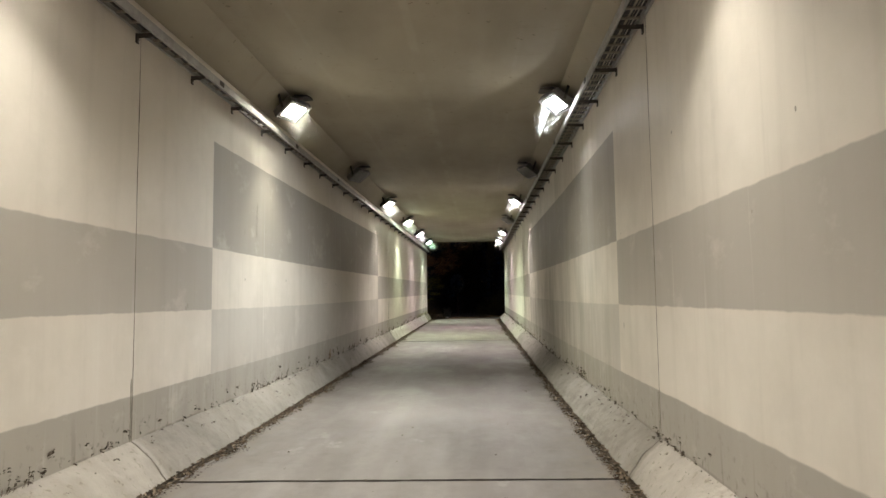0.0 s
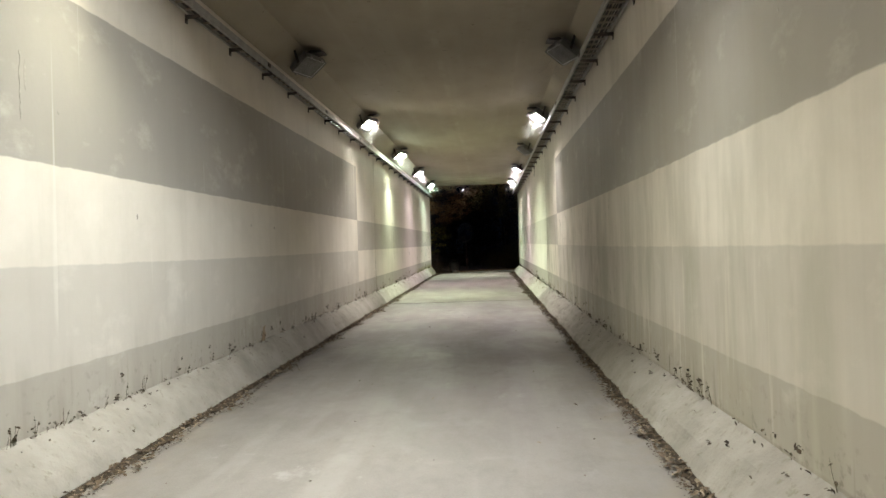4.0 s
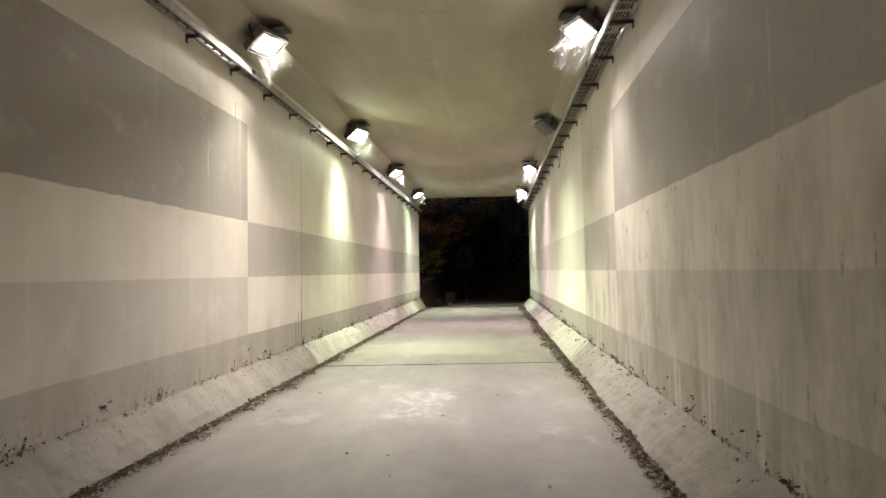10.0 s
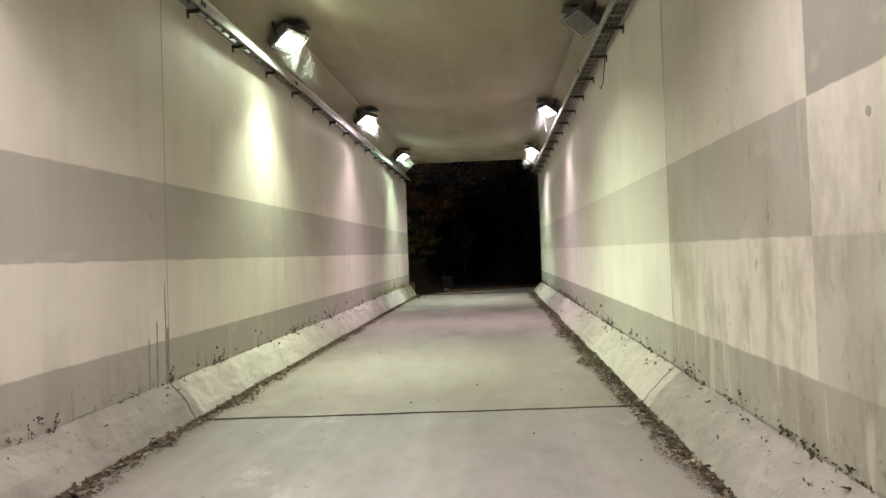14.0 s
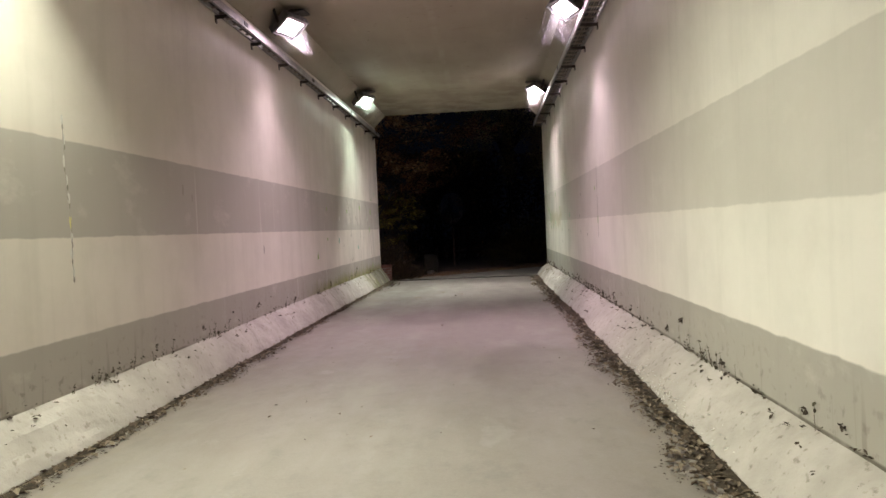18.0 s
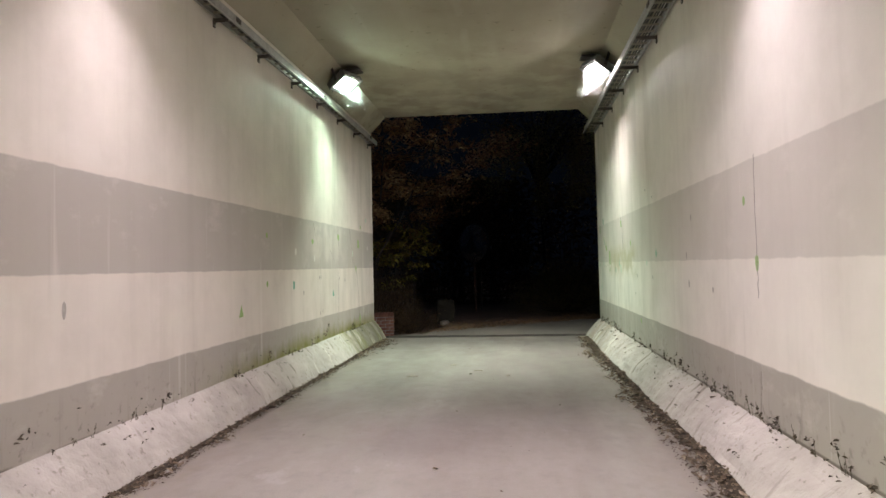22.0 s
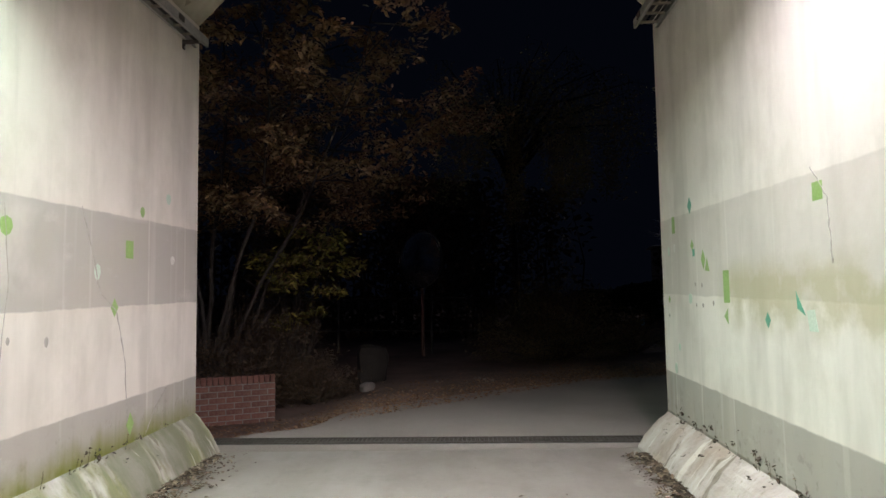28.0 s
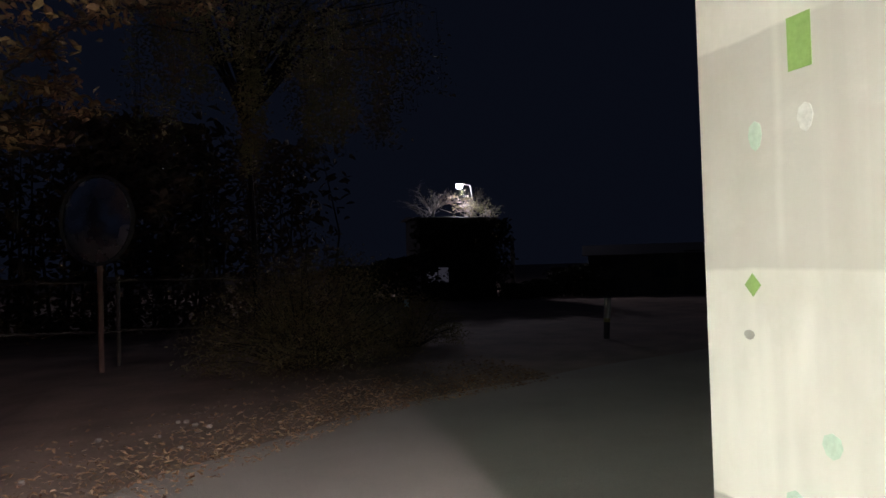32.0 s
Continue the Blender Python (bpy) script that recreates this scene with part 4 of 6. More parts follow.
def gutter_leaves():
    rng = random.Random(21)
    pieces, crumbs = [], []
    for side in ("west", "east"):
        sx, x_in = (1, WEST) if side == "west" else (-1, EAST)
        tagged(part("gutter_dirt", dirt_strip(side), M_GUTTER), "dark damp dirt gathered along the foot of the fillet", "dirt", "gutter dirt", "stuff")
        y = -3.0
        while y < 37.5:
            reach = litter_reach(side, y)
            for _ in range(int(2 + (44 if side == "west" else 52) * reach)):
                off = foot_off(side, y) + rng.random() ** 1.25 * reach * 1.12 - 0.01
                p = (x_in + sx * off, y + rng.uniform(-0.03, 0.03), FLOOR + rise(y) + rng.uniform(0.006, 0.024))
                pieces.append(leaf_at(p, rng.choice((0.02, 0.03, 0.044, 0.062)) * rng.uniform(0.7, 1.3), rng, 0.72, rng.gauss(0.4 * sx, 0.9)))
            for _ in range(4):
                off = foot_off(side, y) + reach * rng.uniform(0.6, 1.3)
                p = (x_in + sx * off, y + rng.uniform(-0.03, 0.03), FLOOR + rise(y) + 0.003)
                crumbs.append(leaf_at(p, rng.uniform(0.008, 0.028), rng, 0.93))
            y += 0.045
    for _ in range(420):
        y = 36.6 + rng.gauss(0, 0.55)
        if y < 37.55:
            pieces.append(leaf_at((WEST + foot_off("west", y) + abs(rng.gauss(0, 0.16)), y, FLOOR + rise(y) + rng.uniform(0.003, 0.03)), rng.uniform(0.025, 0.07), rng, 0.7))
    tagged(part("leaf_litter", joined(pieces), M_LEAF), "brown dead leaves gathered along the floor edges", "leaf litter", "", "stuff")
    tagged(part("dirt_crumbs", joined(crumbs), M_DIRT), "dark crumbs of dirt along the floor edges", "dirt", "", "stuff")
    pieces = []
    for side in ("west", "east"):
        sx, x_in = (1, WEST) if side == "west" else (-1, EAST)
        y = 0.5
        while y < 37.4:
            dense = noise.noise((y * 0.9, 7 if sx > 0 else 3, 0)) + (0.35 if side == "east" and y > 13 else -0.25 if side == "west" and y > 30 else 0.1)
            if rng.random() < 0.35 + 0.6 * dense:
                up = abs(rng.gauss(0, 0.045)) if rng.random() < 0.8 else rng.uniform(0.05, 0.22)
                big = rng.random() < 0.3
                for _ in range(rng.randint(5, 12) if big else rng.randint(1, 5)):
                    p = (x_in + sx * rng.uniform(0.004, 0.016), y + rng.gauss(0, 0.018), fillet_top(side, y) + rise(y) + up + rng.gauss(0, 0.016))
                    pieces.append(leaf_at(p, rng.uniform(0.016, 0.045 if big else 0.034), rng, 0.0))
            if rng.random() < 0.45 + 0.5 * dense:
                f = min(0.96, abs(rng.gauss(0, 0.28)))
                w = foot_off(side, y)
                h = fillet_top(side, y) * (1 - f) + (FLOOR + 0.02) * f + rise(y)
                for _ in range(rng.choice((1, 1, 2, 3, 5))):
                    p = (x_in + sx * (w * f + 0.018 + rng.gauss(0, 0.008)), y + rng.gauss(0, 0.025), h + 0.020 + rng.gauss(0, 0.006))
                    pieces.append(leaf_at(p, rng.uniform(0.012, 0.042), rng, 0.45))
            y += 0.085
    tagged(part("scattered_leaves", joined(pieces), M_DIRT), "dark dead leaves and dirt stuck on the fillets", "leaf litter", "", "stuff")
    pieces = []
    for _ in range(170):
        y = 25.4 + rng.gauss(0, 0.75)
        f = 1.0 - abs(rng.gauss(0, 0.16))
        h = fillet_top("east", y) * (1 - f) + (FLOOR + 0.022) * f + rise(y)
        pieces.append(leaf_at((EAST - foot_off("east", y) * f - 0.015, y, h + 0.016), rng.uniform(0.012, 0.035), rng, 0.3))
    tagged(part("mortar_crumbs", joined(pieces), M_CRUMB), "pale crumbs of broken mortar at the fillet's foot", "rubble", "", "stuff")
    pieces = []
    for _ in range(190):
        y = rng.uniform(1.0, 37.3)
        x = rng.uniform(-2.5, 1.1)
        pieces.append(leaf_at((x, y, FLOOR + rise(y) + 0.004), rng.uniform(0.012, 0.05), rng, 0.9))
    tagged(part("floor_leaves", joined(pieces), M_LEAF), "a few dry leaves lying on the tunnel floor", "leaf litter", "", "stuff")


gutter_leaves()


def twig(x, y, length, turn):
    """A dry pale twig lying on the floor, with one side shoot."""
    base = thing("twig", "short dry pale twig lying on the tunnel floor", "twig", pose(x, y, FLOOR + rise(y) + 0.006, 0, 0, turn), "twigs on the floor")
    part("stalk", tube([(-length / 2, 0, 0), (0, 0.012, 0.004), (length / 2, 0, 0)], 0.006, 0.004, 6), M_DRYWOOD, base)
    part("side_shoot", tube([(0.01, 0.012, 0.004), (length * 0.3, 0.04, 0.006)], 0.004, 0.0025, 5), M_DRYWOOD, base)


M_DRYWOOD = plain("dry_pale_wood", (0.52, 0.46, 0.37), (0.38, 0.32, 0.25), 30, 0.85)
for tx, ty, tl, turn in ((-1.5, 33.16, 0.15, 20), (-0.66, 33.6, 0.13, -15), (-0.25, 33.2, 0.07, 50), (-1.05, 34.1, 0.08, 5)):
    twig(tx, ty, tl, turn)


# ---- painted patches, filler dots and cracks on the walls ----
def patch(name, side, y, z, outline, mat, label, category="paint patch", group="wall paint patches"):
    """A thin flat patch; outline in metres (along y, up z)."""
    x = WEST if side == "west" else EAST
    sx = 1 if side == "west" else -1
    rings = [[(x + sx * t, y + a, z + b) for a, b in outline] for t in (-0.002, 0.0016)]
    ob = part(name, loft(rings), mat)
    return tagged(ob, label, category, group)


def diamond(w, h):
    return ((0, -h / 2), (w / 2, 0.0), (0, h / 2), (-w / 2, 0))


def rect(w, h):
    return ((-w / 2, -h / 2), (w / 2, -h / 2), (w / 2, h / 2), (-w / 2, h / 2))


def blob(w, h):
    return tuple((w / 2 * math.cos(t) * (1 + 0.15 * math.sin(3 * t)), h / 2 * math.sin(t)) for t in (k * math.pi / 4 for k in range(8)))


M_GREEN_D = plain("dull_green_paint", (0.24, 0.43, 0.29), (0.28, 0.44, 0.31), 10, 0.6)
GA, GB, GC, GD = (M_GREEN_A, "leaf-green"), (M_GREEN_B, "sea-green"), (M_GREEN_C, "faded mint-green"), (M_GREEN_D, "dull green")


M_BROWNLEAF = plain("brown_leaf", (0.24, 0.16, 0.09), (0.33, 0.25, 0.17), 14, 0.8)
M_DAMP = plain("dark_damp_stain", (0.20, 0.18, 0.14), (0.30, 0.275, 0.22), 11, 0.7)


def paint_patches(side, table):
    for y, z, shape, (mat, tone) in table:
        patch("paint_patch", side, y, z, shape, mat, tone + " paint patch on the tunnel wall")


paint_patches("east", (
    (37.36, 2.31, rect(0.075, 0.15), GA),
    (37.55, 1.64, diamond(0.06, 0.07), GA),
    (37.31, 1.22, blob(0.06, 0.07), GC),
    (37.52, 2.08, blob(0.05, 0.09), GC),
    (36.915, 2.43, diamond(0.10, 0.145), GB),
    (36.89, 2.095, diamond(0.075, 0.095), GA),
    (36.86, 2.03, rect(0.05, 0.06), GB),
    (36.65, 1.965, diamond(0.09, 0.16), GA),
    (36.57, 1.915, ((-0.045, -0.05), (0.05, -0.04), (0.0, 0.06)), GA),
    (36.21, 1.745, rect(0.105, 0.235), GA),
    (36.22, 1.53, ((-0.02, -0.055), (0.05, 0.0), (-0.02, 0.055)), GA),
    (35.58, 1.53, diamond(0.075, 0.10), GB),
))
paint_patches("east", (
    (35.18, 1.64, ((-0.06, -0.07), (0.03, -0.03), (0.04, 0.07)), GB),
    (35.06, 1.55, ((-0.06, -0.06), (0.03, -0.06), (0.05, 0.05), (-0.03, 0.06)), GC),
    (36.98, 1.65, blob(0.09, 0.09), GC),
    (37.43, 1.02, blob(0.07, 0.10), GC),
    (32.53, 1.71, diamond(0.10, 0.105), GD),
    (34.17, 1.91, diamond(0.09, 0.09), GA),
    (34.94, 2.24, rect(0.10, 0.10), GA),
    (33.09, 1.61, blob(0.06, 0.07), GC),
    (33.57, 0.85, diamond(0.07, 0.08), GA),
    (29.6, 2, blob(0.05, 0.07), GA),
    (29.39, 1.55, blob(0.06, 0.12), GA),
))
paint_patches("west", (
    (35.06, 2.16, blob(0.11, 0.12), GA),
    (33.71, 2.03, blob(0.09, 0.08), GA),
    (34.73, 1.26, ((-0.05, -0.05), (0.06, -0.04), (0.0, 0.06)), GB),
    (32.91, 1.42, rect(0.06, 0.10), GB),
    (36.41, 2.11, rect(0.11, 0.14), GA),
    (36.6, 2.43, blob(0.07, 0.09), GA),
    (37.05, 2.6, blob(0.09, 0.10), GC),
    (36.21, 1.66, diamond(0.10, 0.14), GA),
    (36.46, 0.75, diamond(0.11, 0.18), GA),
    (35.98, 1.92, blob(0.08, 0.12), GC),
    (32.0, 2.02, blob(0.05, 0.07), GA),
    (32.0, 1.45, blob(0.06, 0.07), GA),
    (31.27, 1.17, ((-0.05, -0.06), (0.06, -0.05), (0.01, 0.07)), GA),
))


def wall_spots(side, table):
    for y, z, w, h, pale in table:
        patch("filler_spot", side, y, z, blob(w, h), M_WHITEDOT if pale else M_GREYDOT, ("white filler spot" if pale else "dark chipped spot") + " on the painted wall", "wall spot", "wall spots")


wall_spots("east", ((36.84, 1.60, 0.03, 0.035, 0), (36.69, 1.60, 0.035, 0.035, 0), (36.47, 1.62, 0.035, 0.04, 0), (36.85, 1.77, 0.035, 0.035, 0), (36.70, 1.76, 0.03, 0.04, 0), (37.57, 1.49, 0.04, 0.03, 0), (37.35, 2.10, 0.05, 0.08, 1), (33.05, 2.52, 0.03, 0.04, 0), (32.75, 1.43, 0.03, 0.04, 0), (33.74, 1.45, 0.03, 0.07, 0),))
wall_spots("east", ((31.2, 1.65, 0.03, 0.07, 0), (30.4, 1.34, 0.03, 0.05, 0), (19.9, 3.02, 0.05, 0.06, 0), (17.9, 1.56, 0.04, 0.06, 0), (18.6, 1.95, 0.04, 0.05, 0), (31.0, 2.0, 0.03, 0.06, 0), (10.6, 2.60, 0.02, 0.10, 0), (15.2, 2.55, 0.03, 0.16, 0), (14.8, 2.35, 0.03, 0.10, 0), (5.0, 2.7, 0.02, 0.03, 0), (33.9, 1.2, 0.02, 0.04, 0),))
wall_spots("west", ((32.99, 1.86, 0.06, 0.10, 1), (33.79, 1.79, 0.06, 0.09, 1), (34.09, 1.52, 0.03, 0.07, 0), (34.16, 1.01, 0.03, 0.07, 0), (35.44, 1.46, 0.04, 0.07, 0), (37.14, 2.06, 0.08, 0.08, 1), (28.6, 1.34, 0.04, 0.12, 0), (26.4, 1.98, 0.03, 0.12, 0),))
wall_spots("west", ((22.9, 1.86, 0.04, 0.05, 0), (33.3, 1.31, 0.04, 0.06, 0), (35.1, 1.49, 0.03, 0.05, 0), (6.5, 1.39, 0.03, 0.05, 0), (12.14, 0.46, 0.04, 0.11, 0), (14.28, 0.60, 0.04, 0.06, 0), (11.04, 0.31, 0.04, 0.07, 0), (8.6, 2.6, 0.02, 0.20, 0),))


wall_spots("west", ((21.13, 1.86, 0.040, 0.050, 0), (17.34, 2.46, 0.035, 0.060, 0), (17.80, 3.05, 0.030, 0.040, 0), (18.01, 0.77, 0.050, 0.030, 0), (9.90, 1.74, 0.020, 0.050, 0), (8.13, 1.71, 0.020, 0.040, 0), (8.11, 2.33, 0.025, 0.080, 0), (8.92, 2.42, 0.020, 0.030, 0), (26.59, 1.91, 0.030, 0.080, 0), (6.46, 1.37, 0.030, 0.040, 0), (13.41, 1.77, 0.030, 0.040, 0), (12.53, 1.77, 0.030, 0.030, 0), (34.02, 1.51, 0.040, 0.050, 0), (34.04, 0.99, 0.030, 0.050, 0),))
wall_spots("east", ((20.22, 3.15, 0.035, 0.050, 0), (18.43, 1.87, 0.050, 0.090, 0), (17.57, 1.57, 0.030, 0.050, 0), (17.50, 1.98, 0.030, 0.030, 0), (18.12, 1.29, 0.030, 0.120, 0), (18.44, 1.86, 0.030, 0.050, 0), (16.54, 2.06, 0.030, 0.060, 0), (8.07, 2.57, 0.015, 0.030, 0), (6.88, 1.13, 0.030, 0.060, 0), (6.88, 2.10, 0.015, 0.025, 0), (13.18, 2.70, 0.025, 0.050, 0), (13.20, 2.20, 0.030, 0.090, 0), (12.68, 0.83, 0.040, 0.050, 0), (14.53, 0.45, 0.050, 0.060, 0), (3.08, 2.31, 0.015, 0.030, 0), (3.62, 1.89, 0.012, 0.020, 0), (32.66, 2.39, 0.030, 0.030, 0), (31.14, 1.38, 0.030, 0.080, 0),))


def crack(side, pts, width, label, seed):
    x = WEST if side == "west" else EAST
    sx = 1 if side == "west" else -1
    rings, n = [], 34
    for i in range(n):
        f = i / (n - 1) * (len(pts) - 1)
        k = min(int(f), len(pts) - 2)
        y = pts[k][0] + (pts[k + 1][0] - pts[k][0]) * (f - k) + 0.014 * noise.noise((seed, f * 4, 0)) + 0.008 * noise.noise((seed, f * 19, 6))
        z = pts[k][1] + (pts[k + 1][1] - pts[k][1]) * (f - k)
        w = width * max(0.10, 0.42 + 1.3 * noise.noise((seed, f * 9, 2))) * (1 if 0 < i < n - 1 else 0.2)
        rings.append([(x + sx * 0.003, y - w, z), (x + sx * 0.003, y + w, z), (x - sx * 0.002, y + w, z), (x - sx * 0.002, y - w, z)])
    tagged(part("wall_crack", loft(rings), M_CRACK), label, "crack", "wall cracks")


def leak(side, y, z0, z1, width):
    """A dark damp run down the wall."""
    x = WEST if side == "west" else EAST
    sx = 1 if side == "west" else -1
    rings = []
    for i in range(20):
        z = z1 + (z0 - z1) * i / 19
        w = width * (0.5 + 0.9 * abs(noise.noise((y, z * 6, 2)))) * (0.3 if i in (0, 19) else 1)
        c = y + 0.01 * noise.noise((y, z * 3, 8))
        rings.append([(x + sx * 0.0018, c - w, z), (x + sx * 0.0018, c + w, z), (x - sx * 0.002, c + w, z), (x - sx * 0.002, c - w, z)])
    tagged(part("damp_stain", loft(rings), M_DAMP), "dark damp run below the wall joint", "stain", "damp stains")


# an orange-brown leaf on the wall, drawn as a flat patch
patch("brown_leaf", "west", 12.88, 0.345, ((-0.10, -0.07), (0.02, -0.09), (0.07, 0.0), (0.03, 0.06), (0.06, 0.12), (-0.02, 0.10), (-0.06, 0.0)), M_BROWNLEAF, "orange-brown leaf stuck low on the painted wall", "stain", "damp stains")
patch("paint_chip", "west", 24.665, 1.63, blob(0.028, 0.10), M_YTAPE, "yellowish paint chip along a wall crack", "paint chip", "paint chips")
crack("west", ((35.78, 2.37), (35.95, 1.96), (36.01, 1.78), (36.24, 1.63), (36.36, 1.28), (36.42, 0.78)), 0.010, "dark branching crack down the painted wall", 1)
crack("west", ((37.05, 0.95), (36.85, 0.80), (36.7, 0.62)), 0.012, "short grey crack low on the wall", 2)
crack("west", ((24.63, 2.35), (24.64, 1.88), (24.67, 1.6), (24.66, 1.2)), 0.006, "thin broken vertical crack on the painted wall", 3)
for dy, z, w, h in ((0.0, 2.36, 0.02, 0.05), (0.01, 2.22, 0.015, 0.06), (0.0, 2.06, 0.02, 0.07), (0.02, 1.93, 0.015, 0.05), (0.03, 1.80, 0.02, 0.06), (0.04, 1.52, 0.02, 0.05), (0.03, 1.40, 0.03, 0.05), (0.04, 1.27, 0.02, 0.06)):
    patch("paint_chip", "west", 24.632 + dy, z - 0.055, blob(0.016, 0.045), M_DAMP, "dark chip along a wall crack", "paint chip", "paint chips")
    patch("paint_chip", "west", 24.63 + dy, z, blob(w * 1.3, h * 1.4), M_WHITEDOT, "pale paint chip along a wall crack", "paint chip", "paint chips")
crack("east", ((29.38, 2.30), (29.39, 1.95), (29.38, 1.54), (29.39, 1.31)), 0.004, "rough vertical crack in the painted wall", 4)
crack("east", ((29.39, 0.81), (29.42, 0.53)), 0.010, "short vertical crack in the grey dado", 5)
crack("west", ((8.55, 2.75), (8.55, 2.30)), 0.008, "thin vertical crack in the grey panel", 6)
leak("west", 18.74, 2.88, 3.55, 0.012)
leak("west", 21.36, 0.28, 0.88, 0.022)
leak("west", 21.33, 0.30, 1.28, 0.010)
leak("west", 21.18, 0.30, 0.95, 0.012)
leak("west", 21.05, 0.30, 0.80, 0.008)
leak("west", 5.45, 0.24, 0.78, 0.014)
leak("east", 21.63, 0.25, 0.75, 0.008)
leak("east", 5.66, 0.25, 0.62, 0.008)
leak("east", 10.33, 0.25, 0.42, 0.010)

crack("west", ((35.04, 2.29), (35.09, 1.84), (35.01, 1.15), (34.98, 0.74), (34.97, 0.36)), 0.0065, "dark thin crack running down the painted wall", 8)
crack("west", ((33.76, 2.30), (33.85, 2.12), (34.03, 1.92), (34.09, 1.51)), 0.004, "fine slanting crack in the grey band", 9)
crack("west", ((34.55, 1.95), (34.75, 1.82), (34.84, 1.75)), 0.012, "short grey scrape in the painted band", 10)
crack("east", ((35.0, 2.38), (34.85, 2.20), (34.83, 1.85)), 0.007, "thin drip line in the grey band", 14)

# a cable end drooping out of the east tray
loop = thing("loose_cable", "thin black cable loop drooping from the cable tray", "cable", pose(EAST - 0.07, 23.95, 3.88 + rise(24)))
part("sheath", tube([(0.03, -0.1, 0.03), (0, 0, 0), (-0.03, 0.03, -0.10), (-0.04, 0.06, -0.30), (-0.04, 0.18, -0.44), (-0.03, 0.42, -0.46), (-0.02, 0.58, -0.40)], 0.007, 0.007, 6), M_CABLE, loop)


def wall_weeds():
    """Withered weeds rooted in the seam above the fillets."""
    rng = random.Random(37)
    bits = []
    for side, count in (("west", 330), ("east", 260)):
        sx, x_in = (1, WEST) if side == "west" else (-1, EAST)
        top = 0.235
        for _ in range(count):
            y = rng.uniform(0.5, 37.4)
            if noise.noise((y * 1.1, 5 if sx > 0 else 9, 0)) < rng.uniform(-0.15, 0.45):
                continue
            for s in range(rng.randint(1, 3)):
                h = 0.02 + 0.13 * rng.random() ** 1.8
                a = Vector((x_in + sx * 0.012, y + rng.gauss(0, 0.02), top + rise(y)))
                b = a + Vector((sx * rng.uniform(0.0, 0.03), rng.gauss(0, 0.012), h))
                bits.append(tube([a, a.lerp(b, 0.5) + Vector((0, rng.gauss(0, 0.004), 0)), b], 0.0018, 0.001, 3))
                for q in range(rng.randint(1, 4)):
                    bits.append(leaf_at(a.lerp(b, rng.uniform(0.6, 1.05)), rng.uniform(0.012, 0.034), rng, 0.1))
    tagged(part("wall_weeds", joined(bits), M_WEED), "small withered brown weeds along the wall foot", "weeds", "", "stuff")


M_WEED = island("withered_weeds", ((0.06, 0.05, 0.03), (0.10, 0.075, 0.045), (0.05, 0.05, 0.028), (0.14, 0.10, 0.065)))
wall_weeds()

# ---- drain across the mouth ----
drain = thing("drain_grate", "rusty steel drain grating across the road at the tunnel mouth", "drain grate", pose(0, 38.18, GROUND), "", "")
part("trough", block(WEST - 0.1, EAST + 0.3, -0.115, 0.115, -0.02, 0.003), M_POST, drain, "dark drain trough")
for dy in (-0.105, 0.105):
    part("edge_rail", block(WEST - 0.1, EAST + 0.3, dy - 0.012, dy + 0.012, 0.006, 0.022), M_GRATE, drain)
for dy in (-0.063, -0.021, 0.021, 0.063):
    part("cross_rail", block(WEST - 0.1, EAST + 0.3, dy - 0.005, dy + 0.005, 0.004, 0.015), M_GRATE, drain)
bar = mesh_of("grate_bar", *loft([[(dx, y, z) for dx, z in ((-0.005, 0.004), (0.005, 0.004), (0.005, 0.014), (-0.005, 0.014))] for y in (-0.093, 0.093)]), M_GRATE)
x = WEST - 0.05
while x < EAST + 0.28:
    part("grate_bar", bar, M_GRATE, drain, "", pose(x, 0, 0))
    x += 0.045


# ---- ground outside ----
def ground_z(x, y):
    """The soil lies level with the road and dips towards the foot of the brick wall."""
    side = min(1.0, max(0.0, (-1.7 - x) / 1.4))
    back = min(1.0, max(0.0, (47.0 - y) / 3.5))
    return GROUND - 0.03 - 0.27 * side * side * (3 - 2 * side) * back


def ground_sheet():
    xs = [-300, -120, -50, -24, -16] + [-12 + 0.5 * k for k in range(49)] + [16, 24, 50, 120, 300]
    ys = [37.2] + [37.7 + 0.5 * k for k in range(34)] + [58, 65, 80, 120, 220, 500]
    verts = [(x, y, ground_z(x, y) + 0.02 * noise.noise((x * 0.9, y * 0.9, 2)) * (1 if x < -2.6 or y > 44 else 0)) for y in ys for x in xs]
    n = len(xs)
    return verts, [(a, a + 1, a + n + 1, a + n) for k in range(len(ys) - 1) for a in range(k * n, k * n + n - 1)]


tagged(part("ground", ground_sheet(), M_SOIL), "dark bare soil under the trees", "ground", "", "structure")
tagged(part("ground", block(-300, 300, -300, -10.6, GROUND - 1.2, GROUND - 0.6), M_SOIL), "dark bare soil behind the tunnel", "ground", "", "structure")


